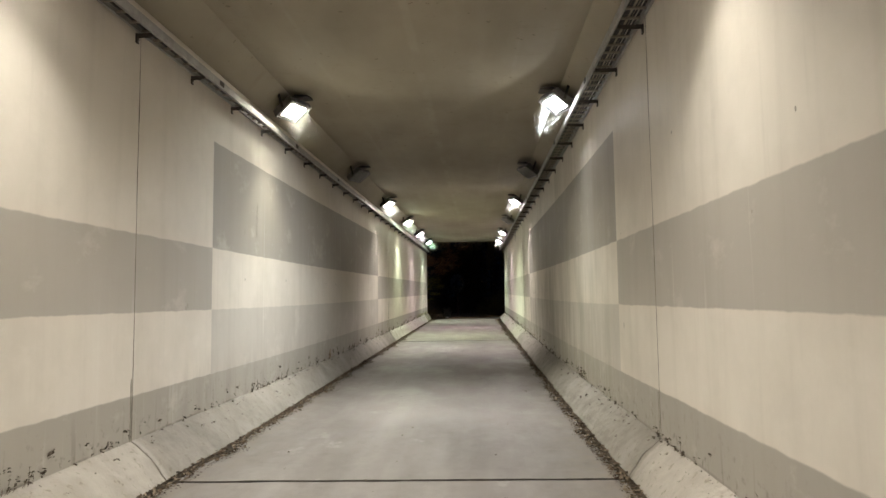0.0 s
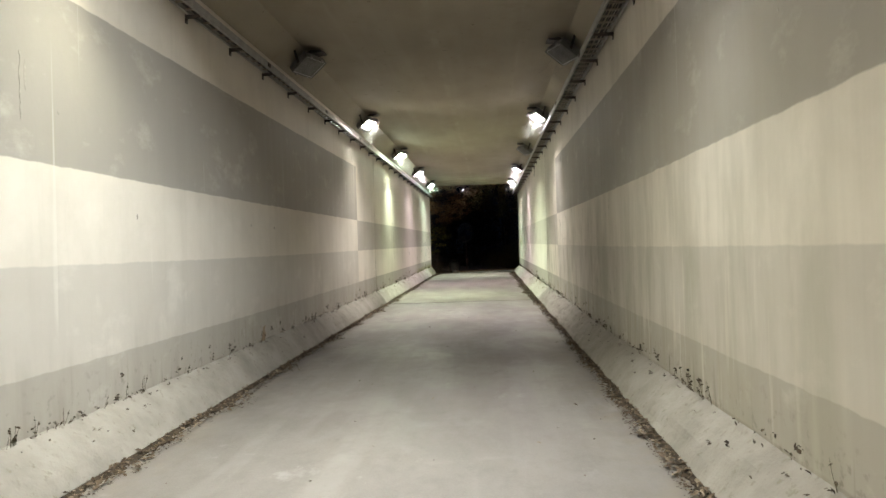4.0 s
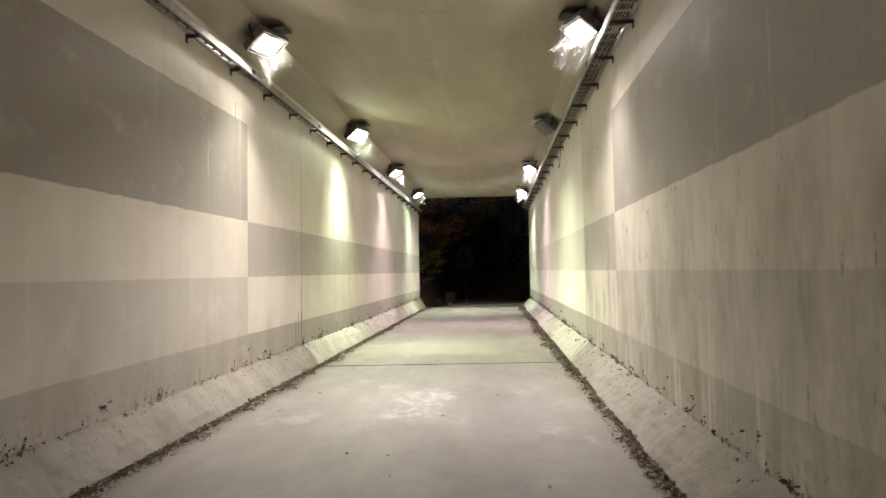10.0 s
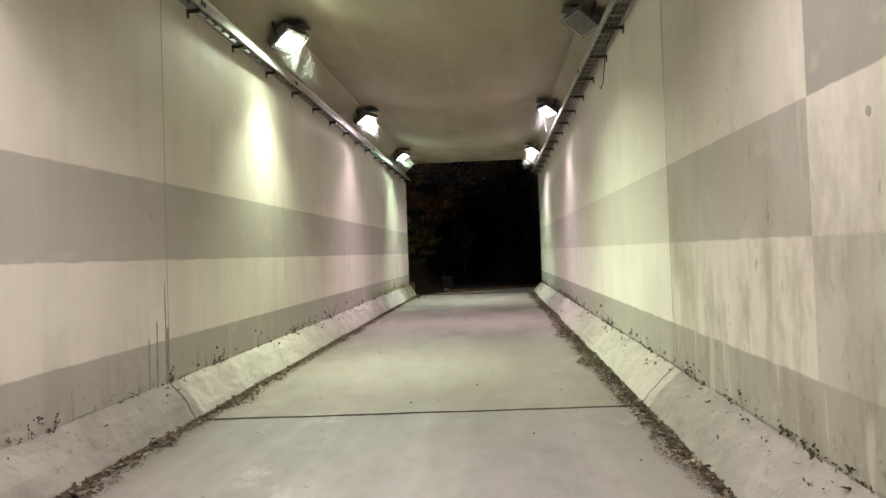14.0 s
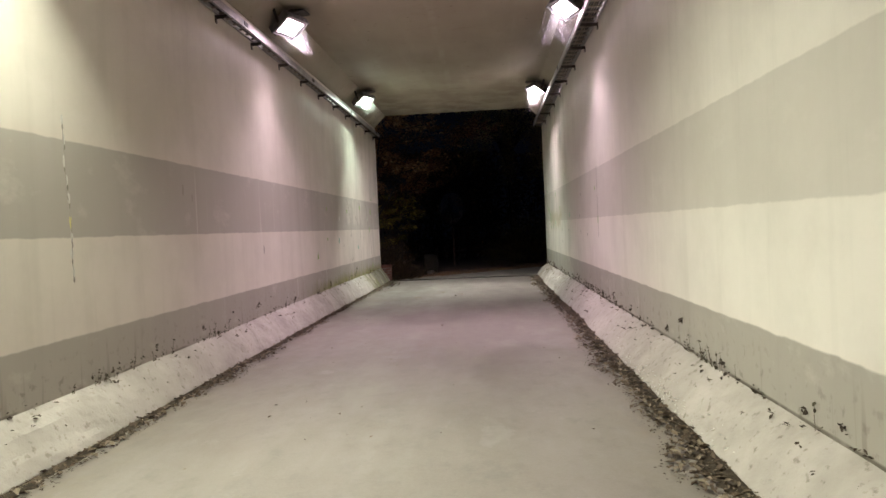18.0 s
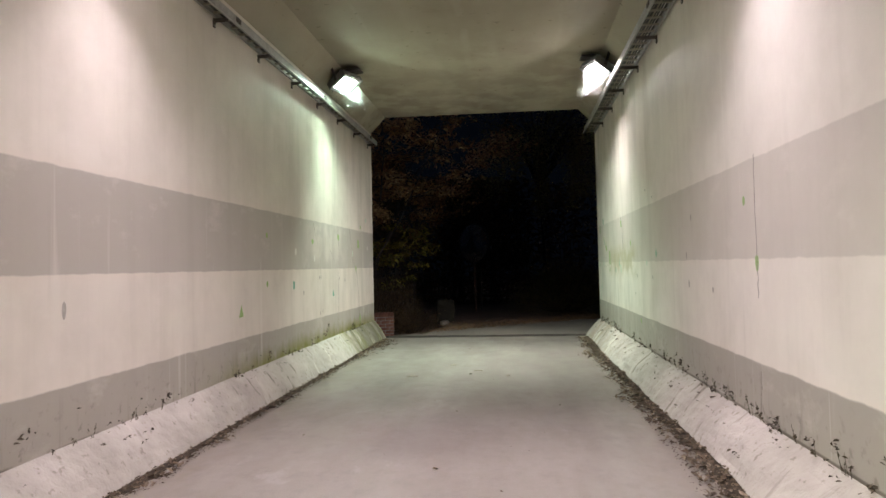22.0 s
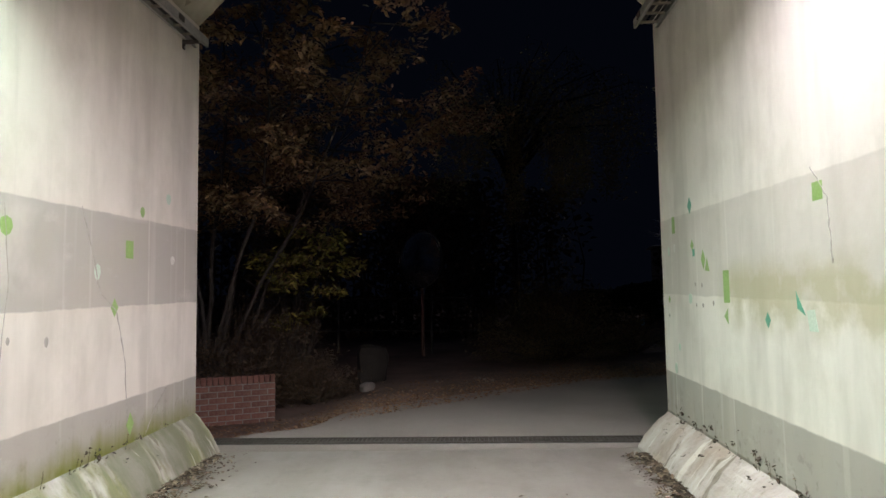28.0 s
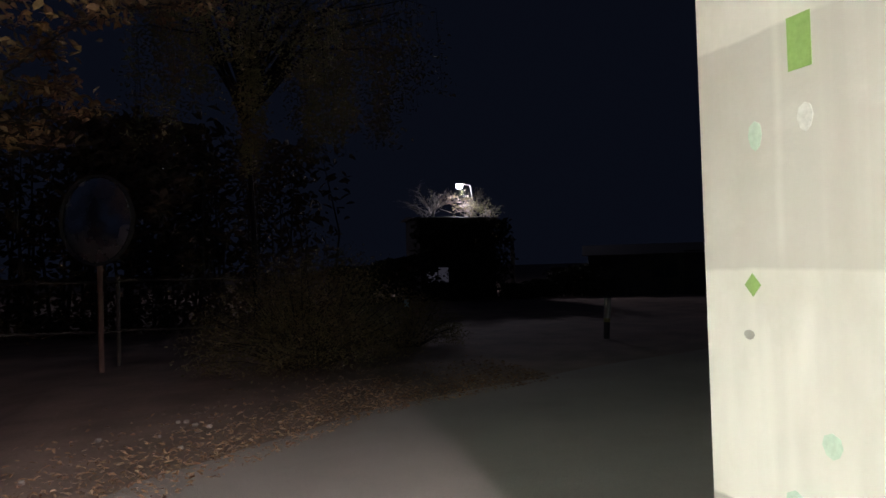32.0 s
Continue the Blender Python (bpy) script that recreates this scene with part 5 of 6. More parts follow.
def road():
    """The lane bends right outside the mouth; its verge edge is ragged."""
    edge = ((-3.05, 37.6), (-2.9, 38.4), (-2.3, 38.9), (-1.75, 40.1), (-0.5, 41.25), (1.6, 42.75), (5.6, 44.1), (7.6, 44.5), (14.0, 46.6), (40.0, 56.0))
    far = []
    for k in range(len(edge) - 1):
        for i in range(8):
            f = i / 8
            a, b = Vector((*edge[k], 0)), Vector((*edge[k + 1], 0))
            p = a.lerp(b, f)
            d = (b - a).normalized()
            n = 0.10 * noise.noise((p.x * 1.6, p.y * 1.6, 3)) * (1 if k > 0 else 0.1)
            far.append((p.x - d.y * n, p.y + d.x * n))
    far.append(edge[-1])
    top, faces = [], []
    rows = len(far)
    for i, (x, y) in enumerate(far):
        f = i / (rows - 1)
        nx = WEST - 0.05 + (40.0 - WEST) * f
        for k in range(5):
            g = k / 4
            top.append((x + (nx - x) * g, y + (37.60 - y) * g, GROUND))
    for i in range(rows - 1):
        for k in range(4):
            a = i * 5 + k
            faces.append((a, a + 1, a + 6, a + 5))
    n0 = len(top)
    rim = [(x, y, GROUND - 0.32) for x, y in far]
    for i in range(rows - 1):
        faces.append((i * 5, (i + 1) * 5, n0 + i + 1, n0 + i))
    return top + rim, faces


tagged(part("road", road(), M_ROAD), "dusty grey lane bending away from the tunnel mouth", "road", "", "structure")


def verge_leaves():
    rng = random.Random(41)
    pieces = []
    for _ in range(11000):
        t = rng.random()
        x = -5.2 + 9.5 * t ** 1.3
        lo = 38.75 + max(0, (x + 2.6)) * 0.92 if x < 1.6 else 42.6 + (x - 1.6) * 0.33
        y = lo + abs(rng.gauss(0, 1.15)) - 0.10
        if x < -2.95 and y > 40.28 + (x + 4.35) * 0.46:
            continue
        size = rng.uniform(0.02, 0.07)
        pieces.append(leaf_at((x, y, ground_z(x, y) + 0.012 + rng.uniform(0.0, 0.03)), size, rng, 0.6))
    tagged(part("verge_leaves", joined(pieces), M_AUTUMN_LITTER), "rust-brown fallen leaves along the road verge", "leaf litter", "", "stuff")


M_AUTUMN_LITTER = island("fallen_leaves", ((0.24, 0.12, 0.07), (0.38, 0.22, 0.12), (0.14, 0.08, 0.05), (0.48, 0.33, 0.20), (0.28, 0.15, 0.085), (0.17, 0.105, 0.07)))
verge_leaves()

rng = random.Random(43)


def rock(name, x, y, sx, sy, sz, label, mat=None):
    bm = bmesh.new()
    bmesh.ops.create_icosphere(bm, subdivisions=3, radius=0.5)
    for v in bm.verts:
        n = 1 + 0.22 * noise.noise(v.co * 2.2 + Vector((x, y, 0)))
        q = v.co * n
        v.co = Vector((q.x * sx * 1.1, q.y * sy * 1.1, max(-0.3, min(0.36, q.z)) * sz * 1.4))
    ob = part(name, bm, mat or M_STONE)
    ob.matrix_basis = pose(x, y, ground_z(x, y) + sz * 0.38, 0, 0, x * 50)
    return tagged(ob, label, "stone", "verge stones")


rock("stone", -2.06, 42.2, 0.33, 0.22, 0.14, "pale flat stone lying on the leafy verge")
for k in range(9):
    sx0 = rng.uniform(-1.4, 1.2)
    s = rng.uniform(0.03, 0.06)
    rock("stone", sx0, 42.3 + sx0 * 0.62 + rng.uniform(0.0, 1.3), s, s * 0.8, s * 0.7, "small pale stone among the verge leaves")

# weathered concrete marker block behind the stone
M_MOSSY = plain("mossy_dark_concrete", (0.05, 0.043, 0.034), (0.032, 0.028, 0.022), 5, 0.95, 0, 0.006)
bm = block(-0.27, 0.27, -0.17, 0.17, 0, 0.72, 0.15)
bmesh.ops.subdivide_edges(bm, edges=bm.edges[:], cuts=2, use_grid_fill=True)
for v in bm.verts:
    v.co += Vector((noise.noise(v.co * 3.1), noise.noise(v.co * 3.1 + Vector((9, 0, 0))), noise.noise(v.co * 3.1 + Vector((0, 9, 0))))) * 0.05
ob = part("concrete_block", bm, M_MOSSY)
ob.matrix_basis = pose(-2.15, 43.3, ground_z(-2.15, 43.3) - 0.04, 0, 0, 12)
tagged(ob, "weathered mossy concrete block standing on the leafy verge", "concrete block")


# ---- brick wall ----
def brick_wall():
    a, b = Vector((-7.65, 38.83, 0)), Vector((-3.2, 40.85, 0))
    yaw = math.degrees(math.atan2(b.y - a.y, b.x - a.x))
    length = (b - a).length
    base = thing("brick_wall", "low red brick garden wall with a rowlock top course", "brick wall", pose(b.x, b.y, -0.125, 0, 0, yaw), "", "structure")
    rise_, long_ = 0.083, 0.230
    part("mortar_core", block(-length, -0.006, 0.006, 0.094, -0.03, 0.60), M_MORTAR, base, "grey mortar")
    proto = block(-0.107, 0.107, -0.05, 0.05, 0.0, 0.069, 0.004)
    me = bpy.data.meshes.new("brick")
    proto.to_mesh(me)
    proto.free()
    me.materials.append(M_BRICK)
    proto = block(-0.05, 0.05, -0.05, 0.05, 0.0, 0.069, 0.004)
    half = bpy.data.meshes.new("half_brick")
    proto.to_mesh(half)
    proto.free()
    half.materials.append(M_BRICK)
    proto = block(-0.034, 0.034, -0.052, 0.052, 0.0, 0.115, 0.004)
    top = bpy.data.meshes.new("top_brick")
    proto.to_mesh(top)
    proto.free()
    top.materials.append(M_BRICK)
    r = random.Random(51)
    for c in range(7):
        if c % 2:
            part("brick", half, M_BRICK, base, "", pose(-0.05, 0.05, 0.02 + c * rise_))
        x = -0.107 - (0.115 if c % 2 else 0)
        while x > -3.6:
            part("brick", me, M_BRICK, base, "", pose(x, 0.05 + r.uniform(-0.002, 0.002), 0.02 + c * rise_))
            x -= long_
    x = -0.035
    while x > -3.6:
        part("top_brick", top, M_BRICK, base, "", pose(x, 0.05 + r.uniform(-0.003, 0.003), 0.02 + 7 * rise_ + r.uniform(-0.003, 0.003)))
        x -= 0.079
    rest = []
    for c in range(7):
        x = -3.72 - (0.1 if c % 2 else 0)
        while x > -length + 0.1:
            rest.append(([Vector(v.co) + Vector((x, 0.05, 0.02 + c * rise_)) for v in me.vertices], [tuple(p.vertices) for p in me.polygons]))
            x -= long_
    tagged(part("brick_rest", joined(rest), M_BRICK, base), "", "", "", "stuff")


brick_wall()


# ---- trees and shrubs ----
def grow(start, way, length, r, depth, rng, wood, tips, spread=0.55, lift=0.12):
    """A limb with side limbs; collects tubes and the points where leaves sit."""
    pts, p, d = [Vector(start)], Vector(start), Vector(way).normalized()
    n = 6
    for i in range(n):
        d = (d + Vector((rng.gauss(0, 0.10), rng.gauss(0, 0.10), rng.gauss(0, 0.06) + lift * 0.12))).normalized()
        p = p + d * length / n
        pts.append(p.copy())
    wood.append(tube(pts, r, r * 0.45, 7 if r > 0.03 else 4))
    if depth == 0:
        tips.extend(pts[2:])
        return
    for k in range(rng.randint(3, 5)):
        i = rng.randint(2, n)
        side = Vector((rng.gauss(0, 1), rng.gauss(0, 1), rng.gauss(0.15, 0.5))).normalized()
        grow(pts[i], (d * (1 - spread) + side * spread), length * rng.uniform(0.45, 0.7), r * 0.42, depth - 1, rng, wood, tips, spread, lift)
    tips.extend(pts[4:])


def leaves_round(tips, count, size, scatter, rng):
    out = []
    for _ in range(count):
        c = rng.choice(tips)
        p = c + Vector((rng.gauss(0, scatter), rng.gauss(0, scatter), rng.gauss(0, scatter * 0.6)))
        out.append(leaf_at(p, rng.uniform(0.6, 1.3) * size, rng, 0.15))
    return out


def autumn_tree():
    rng = random.Random(61)
    wood, tips = [], []
    tiers = (3.45, 4.1, 4.5, 5.1, 5.6, 6.2, 6.9)
    for k in range(9):
        ang = k * 0.7
        lean = Vector((0.36 + 0.30 * math.cos(ang), 0.28 * math.sin(ang) - 0.05, 1.0))
        p, d = Vector((0.16 * math.cos(ang) + 0.02, 0.14 * math.sin(ang), 0.0)), lean.normalized()
        line = [p.copy()]
        for s in range(16):
            d = (d + Vector((rng.gauss(0, 0.085), rng.gauss(0, 0.085), 0.015))).normalized()
            p = p + d * 0.45
            line.append(p.copy())
        wood.append(tube(line, rng.uniform(0.038, 0.06), 0.010, 7))
        for q in line[5:]:
            if rng.random() < 0.35:
                grow(q, (rng.gauss(0, 0.7), rng.gauss(0, 0.7), 0.9), rng.uniform(0.6, 1.2), 0.012, 0, rng, wood, [], 0.4)
        for z in tiers:
            for rep in range(2):
                near = min(line, key=lambda v: abs(v.z - z + 0.35))
                a = rng.uniform(0, 6.283)
                reach = rng.uniform(0.8, 1.75) if z < 6 else rng.uniform(0.7, 1.5)
                grow(near + Vector((0, 0, rng.gauss(0, 0.05))), (math.cos(a) + 0.08, math.sin(a) - 0.1, rng.uniform(0.05, 0.28)), reach, 0.016, 1, rng, wood, tips, 0.42, 0.0)
    base = thing("autumn_tree", "multi-stemmed tree with rust-brown autumn leaves behind the brick wall", "tree", pose(-5.15, 43.2, ground_z(-5.15, 43.2) - 0.02))
    part("trunk", joined(wood), M_BARK, base, "grey-brown slender stems and branches")
    tips = [t for t in tips if t.z > 3.1]
    part("crown", joined(leaves_round(tips, 19000, 0.122, 0.095, rng)), M_AUTUMN, base, "rust-brown and orange leaves")


autumn_tree()


def shrub(name, label, x, y, rx, ry, z0, z1, count, size, mat, seed, clumps=26):
    rng = random.Random(seed)
    base = thing(name, label, "shrub", pose(x, y, ground_z(x, y) - 0.02))
    wood, tips = [], []
    for k in range(clumps):
        a = rng.uniform(0, 6.283)
        q = math.sqrt(rng.random())
        tip = Vector((rx * q * math.cos(a), ry * q * math.sin(a), z0 + (z1 - z0) * math.sqrt(max(0.05, 1 - q * q)) * rng.uniform(0.3, 1.0)))
        root = Vector((tip.x * 0.15, tip.y * 0.15, 0))
        mid = root.lerp(tip, 0.5) + Vector((rng.gauss(0, 0.08), rng.gauss(0, 0.08), 0.1))
        wood.append(tube([root, mid, tip], 0.014, 0.004, 4))
        tips += [tip, mid.lerp(tip, 0.6), mid.lerp(tip, 0.8)]
        if z0 < 0.3:
            tips.append(mid)
            tips.append(Vector((tip.x * 0.9, tip.y * 0.9, rng.uniform(0.1, 0.5) * tip.z)))
    part("stem", joined(wood), M_TWIG, base)
    part("foliage", joined(leaves_round(tips, count, size, 0.13 * max(rx, ry) ** 0.5, rng)), mat, base)
    return base


def yellow_shrub():
    rng = random.Random(71)
    base = thing("yellow_shrub", "tall shrub with yellow-green autumn leaves", "shrub", pose(-3.5, 43.5, ground_z(-3.5, 43.5) - 0.02))
    wood, leaves = [], []
    for k in range(30):
        x = rng.uniform(-0.95, 0.95)
        c = Vector((x, rng.uniform(-0.6, 0.5), 2.25 + 0.30 * x + rng.uniform(-0.95, 0.85) * math.sqrt(1 - x * x * 0.9)))
        root = Vector((rng.gauss(-0.2, 0.12), rng.gauss(0, 0.12), 0))
        wood.append(tube([root, root.lerp(c, 0.5) + Vector((rng.gauss(0, 0.15), 0, 0.25)), c], 0.012, 0.004, 4))
        wide = rng.uniform(0.09, 0.21)
        for i in range(int(390 * wide)):
            p = c + Vector((rng.gauss(0, wide), rng.gauss(0, wide), rng.gauss(-0.03, wide * 0.45)))
            leaves.append(leaf_at(p, rng.uniform(0.085, 0.165), rng, 0.15))
    part("stem", joined(wood), M_TWIG, base)
    part("foliage", joined(leaves), M_YELLOW, base)


yellow_shrub()
shrub("dark_shrub", "dark brownish shrub behind the brick wall", -4.0, 42.1, 1.35, 0.65, 0.1, 1.85, 8000, 0.06, M_SHRUB, 72, 80)
shrub("dark_shrub", "dark brownish shrub behind the brick wall", -6.3, 41.6, 1.4, 0.7, 0.1, 1.5, 4000, 0.055, M_SHRUB, 73, 50)
shrub("low_shrub", "low brown straggling shrub past the end of the brick wall", -3.0, 42.3, 0.75, 0.6, 0.05, 1.05, 5000, 0.045, M_SHRUB, 76, 44)
shrub("roadside_bush", "large dim olive bush beside the road", 1.5, 46.3, 1.75, 1.2, 0.05, 2.2, 22000, 0.05, M_OLIVE, 74, 150)
shrub("roadside_bush", "large dim olive bush beside the road", 3.6, 47.8, 1.2, 0.9, 0.05, 1.2, 6000, 0.05, M_OLIVE, 75, 50)


# bark colour set near black so the trunk is lost in the night
M_DARKBARK = plain("darkened_bark", (0.022, 0.019, 0.016), (0.014, 0.012, 0.01), 14, 0.9)


def willow():
    rng = random.Random(81)
    base = thing("hanging_tree", "tall dark tree with hanging leafy branches", "tree", pose(0.9, 49.8, GROUND - 0.05))
    wood, leaves = [], []
    wood.append(tube([(0.2, 0.9, 0), (0.15, 0.8, 2.5), (0.0, 0.6, 5.7)], 0.08, 0.04, 8))

    def curtain(top, drop, width, dense):
        for s in range(3):
            q = top + Vector((rng.gauss(0, width), rng.gauss(0, width), 0))
            wood.append(tube([top, q, q + Vector((0.1, 0, -drop))], 0.008, 0.003, 3))
            for i in range(int(drop * dense)):
                z = drop * rng.random() ** 0.8
                w = 0.10 + 0.06 * z / drop
                leaves.append(leaf_at(q + Vector((rng.gauss(0.05, w), rng.gauss(0, w), -z)), rng.uniform(0.05, 0.12), rng, 0.1))

    for k in range(46):
        a = rng.uniform(0, 6.283)
        reach = 3.0 * math.sqrt(rng.random())
        top = Vector((0.5 + reach * math.cos(a), 0.8 * reach * math.sin(a), rng.uniform(6.6, 8.8) - 0.25 * reach))
        root = Vector((0, 0.6, rng.uniform(4.6, 5.7)))
        wood.append(tube([root, root.lerp(top, 0.5) + Vector((0, 0, 0.7)), top], 0.045, 0.010, 5))
        curtain(top, rng.uniform(0.9, 2.2), 0.28, 46)
    for x, z, drop in ((-0.1, 6.9, 3.5), (0.15, 6.7, 2.8), (1.2, 6.9, 3.2), (1.5, 6.8, 2.7), (2.0, 6.7, 2.3), (2.5, 6.3, 2.0), (-1.6, 6.6, 2.2), (-0.9, 6.8, 1.8)):
        curtain(Vector((x, -0.6, z)), drop, 0.12, 110)
    part("trunk", joined(wood), M_DARKBARK, base)
    part("crown", joined(leaves), M_WILLOW, base)


willow()


def dark_tree(x, y, height, radius, seed):
    rng = random.Random(seed)
    base = thing("added_tree", "dark leafy tree added in the night beyond the road", "tree", pose(x, y, GROUND - 0.05), "background trees")
    wood, leaves = [tube([(0, 0, 0), (0.08, 0, height * 0.5), (0, 0.05, height * 0.97)], 0.14, 0.02, 7)], []
    for k in range(46):
        z = height * (0.22 + 0.76 * k / 46)
        a = rng.uniform(0, 6.283)
        reach = radius * (1.05 - 0.75 * k / 46) * rng.uniform(0.6, 1.1)
        tip = Vector((reach * math.cos(a), reach * math.sin(a), min(height, z + 0.25 * reach)))
        wood.append(tube([(0, 0, z * 0.92), tip], 0.03, 0.006, 4))
        for i in range(90):
            c = Vector((0, 0, z * 0.92)).lerp(tip, rng.uniform(0.3, 1.05))
            p = c + Vector((rng.gauss(0, 0.22), rng.gauss(0, 0.22), rng.gauss(0, 0.16)))
            p.z = min(p.z, height)
            leaves.append(leaf_at(p, rng.uniform(0.16, 0.34), rng, 0.1))
    part("trunk", joined(wood), M_BARK, base)
    part("crown", joined(leaves), M_SHRUB, base)


# unseen tree, added so that its crown covers the far street lamp
dark_tree(-2.0, 56.0, 5.95, 3.2, 91)


def leaf_screen():
    """An added screen beyond the fence against far lamp and lit ground: uneven leaves on thin stems."""
    rng = random.Random(95)
    leaves, wood = [], []
    for k in range(150):
        x = -22 + 25.5 * k / 150 + rng.uniform(-0.3, 0.3)
        y = 56.5 + rng.gauss(0, 1.0) + 0.1 * abs(x + 5)
        top = (5.95 if x > -5.0 else 6.6) - (0.0 if -4.5 < x < 0 else abs(rng.gauss(0, 0.5)))
        wood.append(tube([(x, y, 0), (x + rng.gauss(0, 0.2), y, top * 0.5), (x + rng.gauss(0, 0.3), y, top * 0.9)], 0.05, 0.01, 4))
        for i in range(95):
            z = top * (1 - rng.random() ** 1.4 * 0.98)
            leaves.append(leaf_at((x + rng.gauss(0, 0.35), y + rng.gauss(0, 0.5), GROUND + min(z, 5.75)), rng.uniform(0.18, 0.42), rng, 0.1))
    for i in range(5200):
        leaves.append(leaf_at((rng.uniform(-12, 4.5), 54.5 + rng.gauss(0, 0.8), GROUND + abs(rng.gauss(0, 0.75))), rng.uniform(0.10, 0.26), rng, 0.1))
    # extra leaves across the line of sight to the far lamp
    for i in range(900):
        leaves.append(leaf_at((rng.uniform(-3.2, 0.2), 56.0 + rng.gauss(0, 0.5), GROUND + rng.uniform(3.2, 5.75)), rng.uniform(0.25, 0.45), rng, 0.1))
    tagged(part("leaf_screen", joined(leaves), M_SHRUB), "dark mass of leaves added to hide the far lamp and lit ground", "woods", "", "stuff")
    tagged(part("screen_stems", joined(wood), M_BARK), "thin dark stems under the added mass of leaves", "woods", "", "stuff")


leaf_screen()
dark_tree(-6.5, 54.0, 6.6, 2.4, 92)
dark_tree(-9.5, 46.5, 6.5, 2.2, 93)


# ---- convex road mirror and fence ----
def road_mirror(x, y):
    base = thing("convex_mirror", "round convex road mirror on a faded orange post", "traffic mirror", pose(x, y, GROUND - 0.05, 0, 0, -38))
    part("post", tube([(0, 0, 0), (0, 0, 1.2), (-0.03, 0, 2.50)], 0.042, 0.042, 12), M_ORANGE, base, "faded orange steel post")
    rings = []
    R = 0.68
    for k in range(9):
        f = k / 8
        rings.append([(R * f * math.cos(t) if f else 0.0005 * math.cos(t), -0.16 + 0.10 * f * f, 2.42 + (R * f if f else 0.0005) * math.sin(t)) for t in (2 * math.pi * j / 40 for j in range(40))])
    v, f = loft(rings, False)
    part("mirror_face", mesh_of("mirror_face", v, f, M_MIRROR, True), M_MIRROR, base, "bulging mirror face")
    prof = ((R - 0.005, -0.075), (R + 0.035, -0.10), (R + 0.045, -0.03), (R, 0.0))
    rr = [[(r * math.cos(t), yy, 2.42 + r * math.sin(t)) for r, yy in prof] for t in (2 * math.pi * j / 40 for j in range(41))]
    part("rim", loft(rr, False), M_POST, base, "dark grey rim")
    back = loft([[(r * math.cos(t), yy, 2.42 + r * math.sin(t)) for t in (2 * math.pi * j / 24 for j in range(24))] for r, yy in ((R, -0.004), (R * 0.7, 0.07), (0.08, 0.10))])
    part("back_shell", back, M_POST, base)
    part("clamp", block(-0.06, 0.06, 0.02, 0.14, 2.38, 2.48, 0.008), M_FENCE, base)
    return base


road_mirror(-1.53, 47.5)


M_OLDPIPE = plain("rusted_fence_pipe", (0.13, 0.115, 0.10), (0.08, 0.068, 0.06), 12, 0.7, 0.2)


def pipe_fence():
    base = thing("pipe_fence", "old two-rail steel pipe fence behind the verge", "fence", pose(0, 0, GROUND - 0.05))
    posts = ((-6.4, 49.3), (-3.9, 48.7), (-1.35, 48.1), (0.9, 47.7))
    for x, y in posts:
        part("post", tube([(x, y, 0), (x, y, 1.55)], 0.032, 0.032, 8), M_OLDPIPE, base)
    for z in (0.62, 1.45):
        for (x0, y0), (x1, y1) in zip(posts[:-1], posts[1:]):
            part("rail", tube([(x0, y0 - 0.03, z), (x1, y1 - 0.03, z - 0.02)], 0.02, 0.02, 8), M_OLDPIPE, base)


pipe_fence()


# ---- road marker, street lamps and buildings far off ----
def marker_post(x, y):
    base = thing("marker_post", "short dark roadside marker post with reflective bands", "marker post", pose(x, y, GROUND - 0.05, 0, 4, 0))
    part("post", tube([(0, 0, 0), (0, 0, 0.85)], 0.06, 0.06, 10), M_POST, base)
    part("reflective_band", tube([(0, 0, 0.42), (0, 0, 0.82)], 0.066, 0.066, 12), M_REFLECT, base, "white reflective band")
    part("reflective_band", tube([(0, 0, 0.34), (0, 0, 0.42)], 0.066, 0.066, 12), M_YTAPE, base, "yellow reflective band")


marker_post(7.45, 46.9)

M_LED = glow("street_lamp_lens", (0.92, 0.94, 1.0), 220.0)


def street_lamp(x, y, z, aim, watts, label, big=1.0):
    base = thing("street_lamp", label, "street lamp", pose(x, y, GROUND - 0.05, 0, 0, aim), "street lamps")
    part("pole", tube([(0.7, 0, 0), (0.7, 0, z * 0.9), (0.6, 0, z - 0.05), (0.25, 0, z)], 0.045, 0.03, 8), M_POST, base)
    head = part("head", block(-0.2, 0.28, -0.09, 0.09, z - 0.03, z + 0.05, 0.02), M_HOUSING, base)
    lens = part("lens", block(-0.13 * big, 0.13 * big, -0.10 * big, 0.10 * big, z - 0.032 - 0.17 * big, z - 0.032, 0.05 * big), M_LED, head, "glaring white lens")
    lens.visible_shadow = False
    data = bpy.data.lights.new("street_glow", "SPOT")
    data.energy, data.color, data.spot_size, data.spot_blend, data.shadow_soft_size = watts, (0.9, 0.93, 1.0), radians(105), 0.9, 0.1
    lamp = new("street_glow", data)
    lamp.matrix_world = pose(x, y, GROUND - 0.05 + z - 0.12)


street_lamp(12.6, 67.0, 5.75, 0, 60, "lit white street lamp on a steel pole beyond a bare tree")
street_lamp(-2.75, 78.5, 8.35, 0, 2, "small far white street lamp on a tall pole", 0.5)


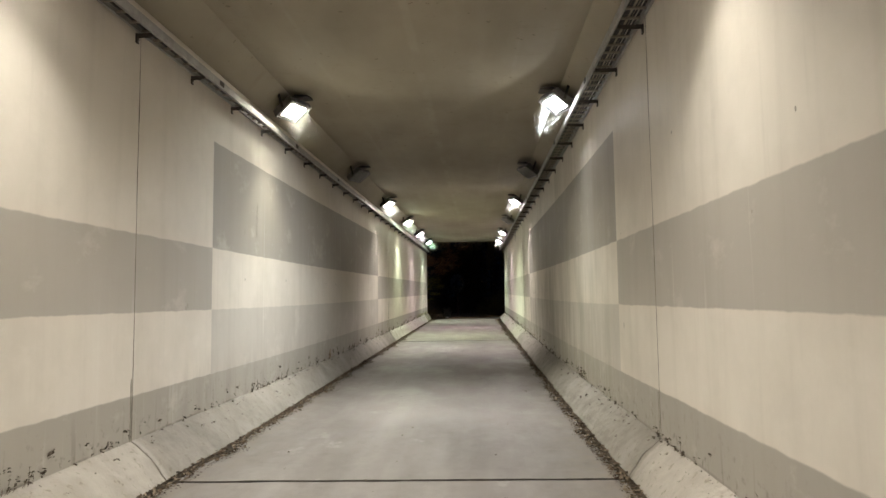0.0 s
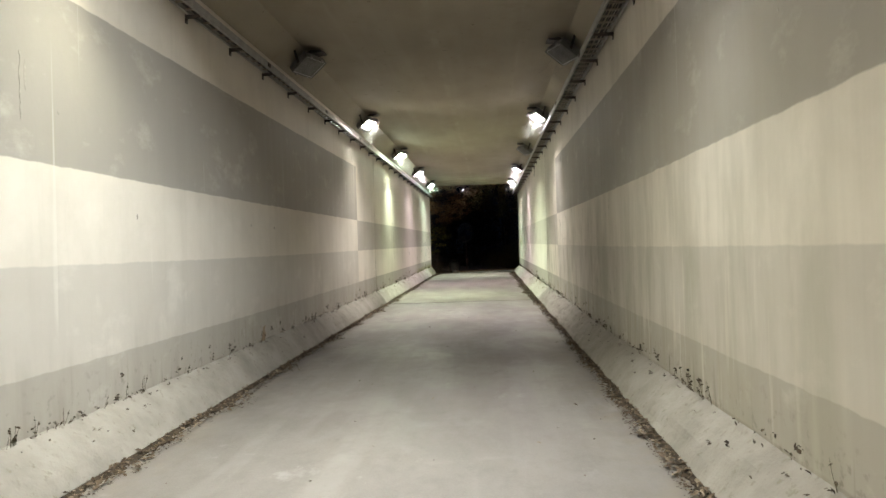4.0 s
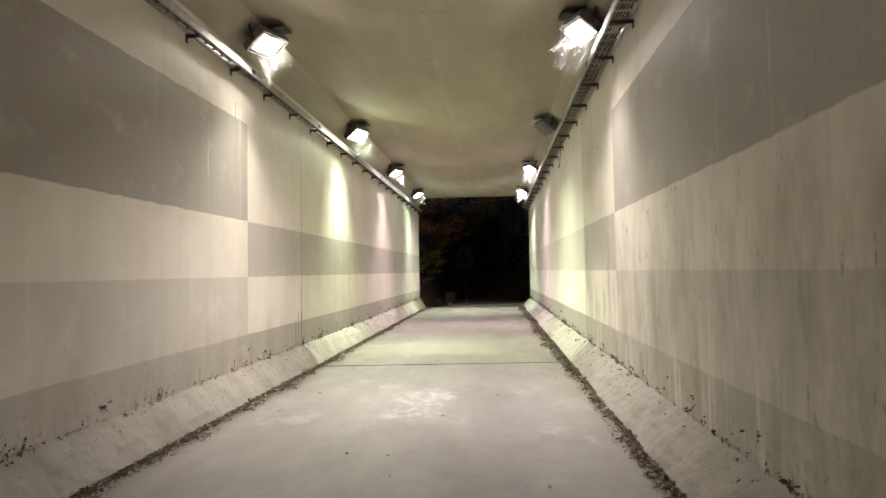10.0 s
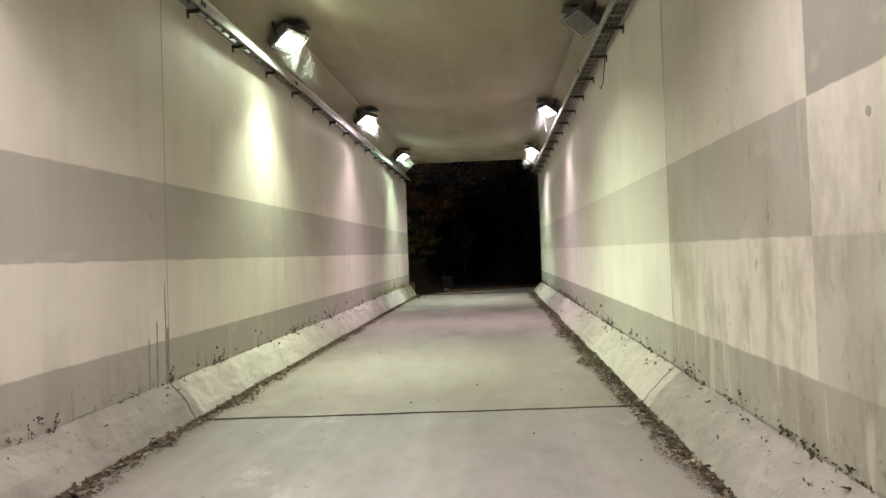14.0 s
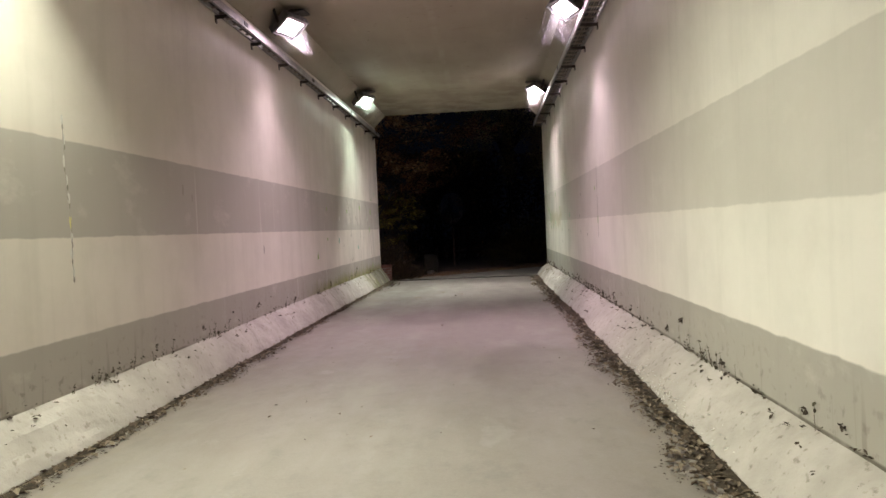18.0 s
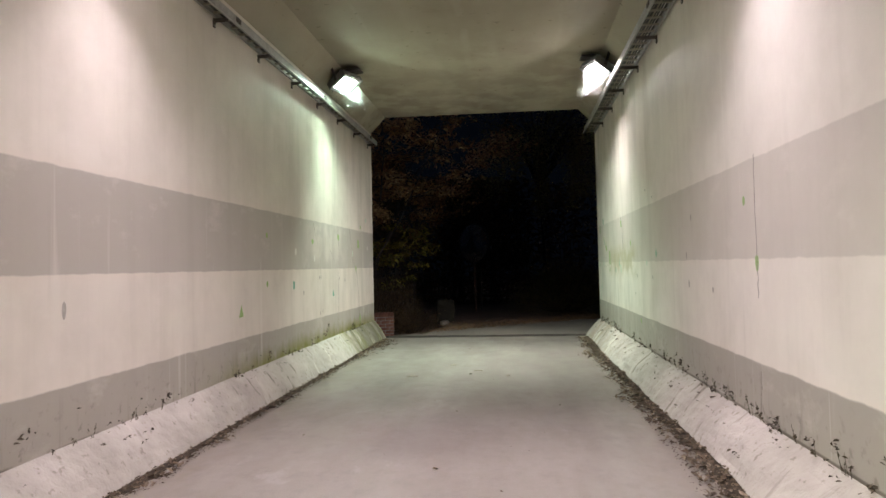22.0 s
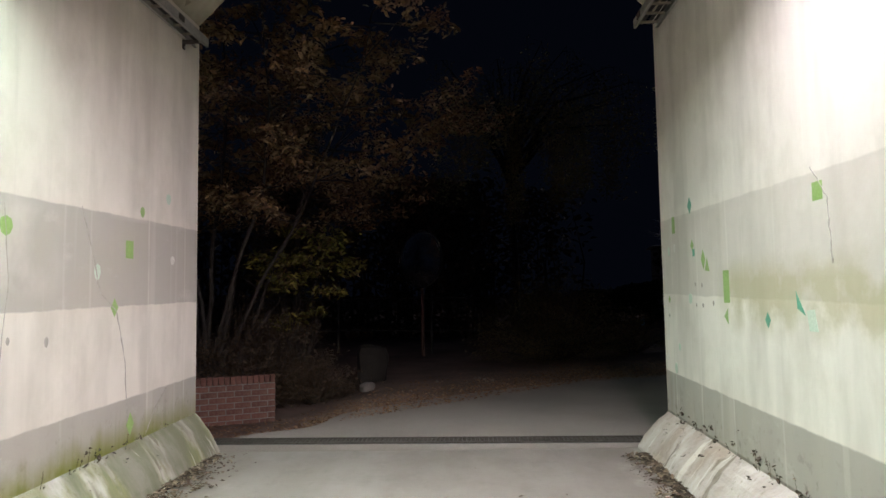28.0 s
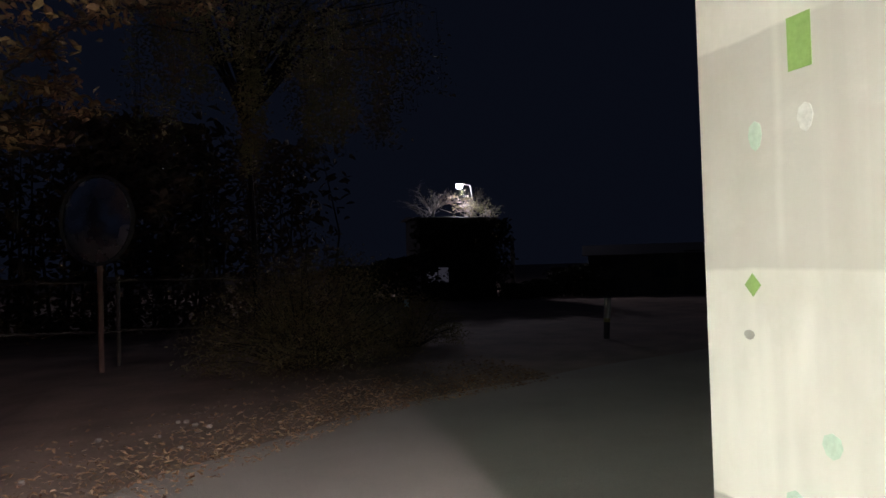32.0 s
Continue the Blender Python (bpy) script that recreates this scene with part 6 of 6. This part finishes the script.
def bare_tree(x, y, z, seed, leafy, label):
    rng = random.Random(seed)
    wood, tips = [], []
    grow((0, 0, 0), (0.03, 0, 1), z * 0.66, 0.07, 0, rng, wood, [], 0.4)
    for k in range(16):
        a = rng.uniform(0, 6.283)
        grow((0, 0, z * rng.uniform(0.5, 0.65)), (math.cos(a), math.sin(a), rng.uniform(0.3, 0.9)), rng.uniform(0.9, 1.4), 0.016, 2, rng, wood, tips, 0.55)
    base = thing("bare_tree", label, "tree", pose(x, y, GROUND - 0.05))
    part("trunk", joined(wood), M_PALEBARK, base, "pale twigs and branches")
    part("crown", joined(leaves_round(tips, leafy, 0.075, 0.10, rng)), M_LITLEAF, base, "small yellow and pale leaves")


M_PALEBARK = plain("pale_bark", (0.34, 0.31, 0.29), (0.24, 0.22, 0.20), 14, 0.9)
M_LITLEAF = island("pale_yellow_leaves", ((0.45, 0.42, 0.12), (0.40, 0.34, 0.30), (0.30, 0.32, 0.08), (0.48, 0.36, 0.30)))
bare_tree(10.6, 66.0, 7.3, 101, 120, "bare branching tree lit by the street lamp")
bare_tree(12.95, 66.3, 6.7, 102, 1500, "small leafy tree under the street lamp")


def shed(x, y, w, d, h, yaw, pitch, label, glowing):
    base = thing("farm_building", label, "building", pose(x, y, GROUND - 0.05, 0, 0, yaw), "farm buildings", "structure")
    # walls take a near-black colour in place of night shade
    part("wall", block(-w / 2, w / 2, -d / 2, d / 2, 0, h), M_ROOF if glowing else M_WHITE, base, "walls darkened in colour to merge with the night")
    e = 0.25
    roof = loft([[(s * (w / 2 + e), -d / 2 - e, h + 0.004), (s * (w / 2 + e), 0, h + pitch + 0.08), (s * (w / 2 + e), d / 2 + e, h + 0.004), (s * (w / 2 + e), 0, h + 0.002)] for s in (-1, 1)])
    part("roof", roof, M_ROOF, base, "dark sheet roof")
    for dx in (-w * 0.28, w * 0.14):
        win = part("window", block(dx - 0.55, dx + 0.55, -d / 2 - 0.03, -d / 2 + 0.02, 0.75, 1.7), M_ROOF, base)
        for k in (-1, 1):
            # left-hand panes get an added glow in place of a pale patch
            part("pane", block(dx + k * 0.26 - 0.23, dx + k * 0.26 + 0.23, -d / 2 - 0.036, -d / 2 - 0.031, 0.8, 1.25 + 0.2 * (k > 0)), M_GLOWPANE if glowing and dx < 0 else M_PANE, win)
    part("door", block(w * 0.38 - 0.4, w * 0.38 + 0.4, -d / 2 - 0.03, -d / 2 + 0.02, 0.05, 1.9), M_ROOF, base)


# pane glow is added to show a pale patch; a lit window is assumed
M_GLOWPANE = glow("added_pane_glow", (0.75, 0.80, 1.0), 0.010)
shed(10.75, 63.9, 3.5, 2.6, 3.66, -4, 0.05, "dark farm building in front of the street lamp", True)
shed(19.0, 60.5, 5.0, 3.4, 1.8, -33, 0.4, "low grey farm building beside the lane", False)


def utility_pole(x, y, h):
    base = thing("utility_pole", "short concrete pole beside the farm building", "utility pole", pose(x, y, GROUND - 0.05))
    part("shaft", tube([(0, 0, 0), (0, 0, h)], 0.11, 0.08, 12), M_CONCRETE, base)
    part("cap", tube([(0, 0, h), (0, 0, h + 0.05)], 0.10, 0.05, 12), M_FENCE, base)


utility_pole(13.55, 63.0, 2.75)


def reflector_stake(x, y):
    base = thing("reflector_stake", "thin dark stake with a pale blue reflector", "marker post", pose(x, y, GROUND - 0.05))
    part("stake", tube([(0, 0, 0), (0, 0, 0.5)], 0.02, 0.02, 6), M_POST, base)
    part("reflector", block(-0.07, 0.07, -0.03, -0.015, 0.28, 0.56, 0.006), M_BLUE, base, "pale blue reflector plate")


M_BLUE = plain("pale_blue_reflector", (0.45, 0.75, 0.95), (0.40, 0.70, 0.90), 25, 0.3)
reflector_stake(5.83, 55.0)


def hedge():
    """A dark hedge, added to hide the farm buildings; open at a few places."""
    rng = random.Random(111)
    leaves = []
    for k in range(15000):
        x = rng.uniform(4.6, 22.0)
        if x < 8.2:
            top = 1.5 + 0.5 * (x - 4.6) / 3.6
        elif x < 12.4:
            top = 3.50
        elif x < 14.4:
            top = 0.7
        else:
            top = 1.35
        top += 0.25 * noise.noise((x * 0.9, 2, 0)) - 0.1
        z = top * (1 - rng.random() ** 1.2)
        if 9.0 < x < 10.5 and 0.75 < z < 1.5 and rng.random() < 0.85:
            continue
        leaves.append(leaf_at((x, 61.2 + rng.gauss(0, 0.35) - 0.12 * max(0, x - 12), GROUND + z), rng.uniform(0.12, 0.34), rng, 0.1))
    tagged(part("hedge", joined(leaves), M_HEDGE), "dark hedge added to hide the farm buildings", "hedge", "", "stuff")


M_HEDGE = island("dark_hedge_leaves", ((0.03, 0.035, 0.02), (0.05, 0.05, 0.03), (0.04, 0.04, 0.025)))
hedge()
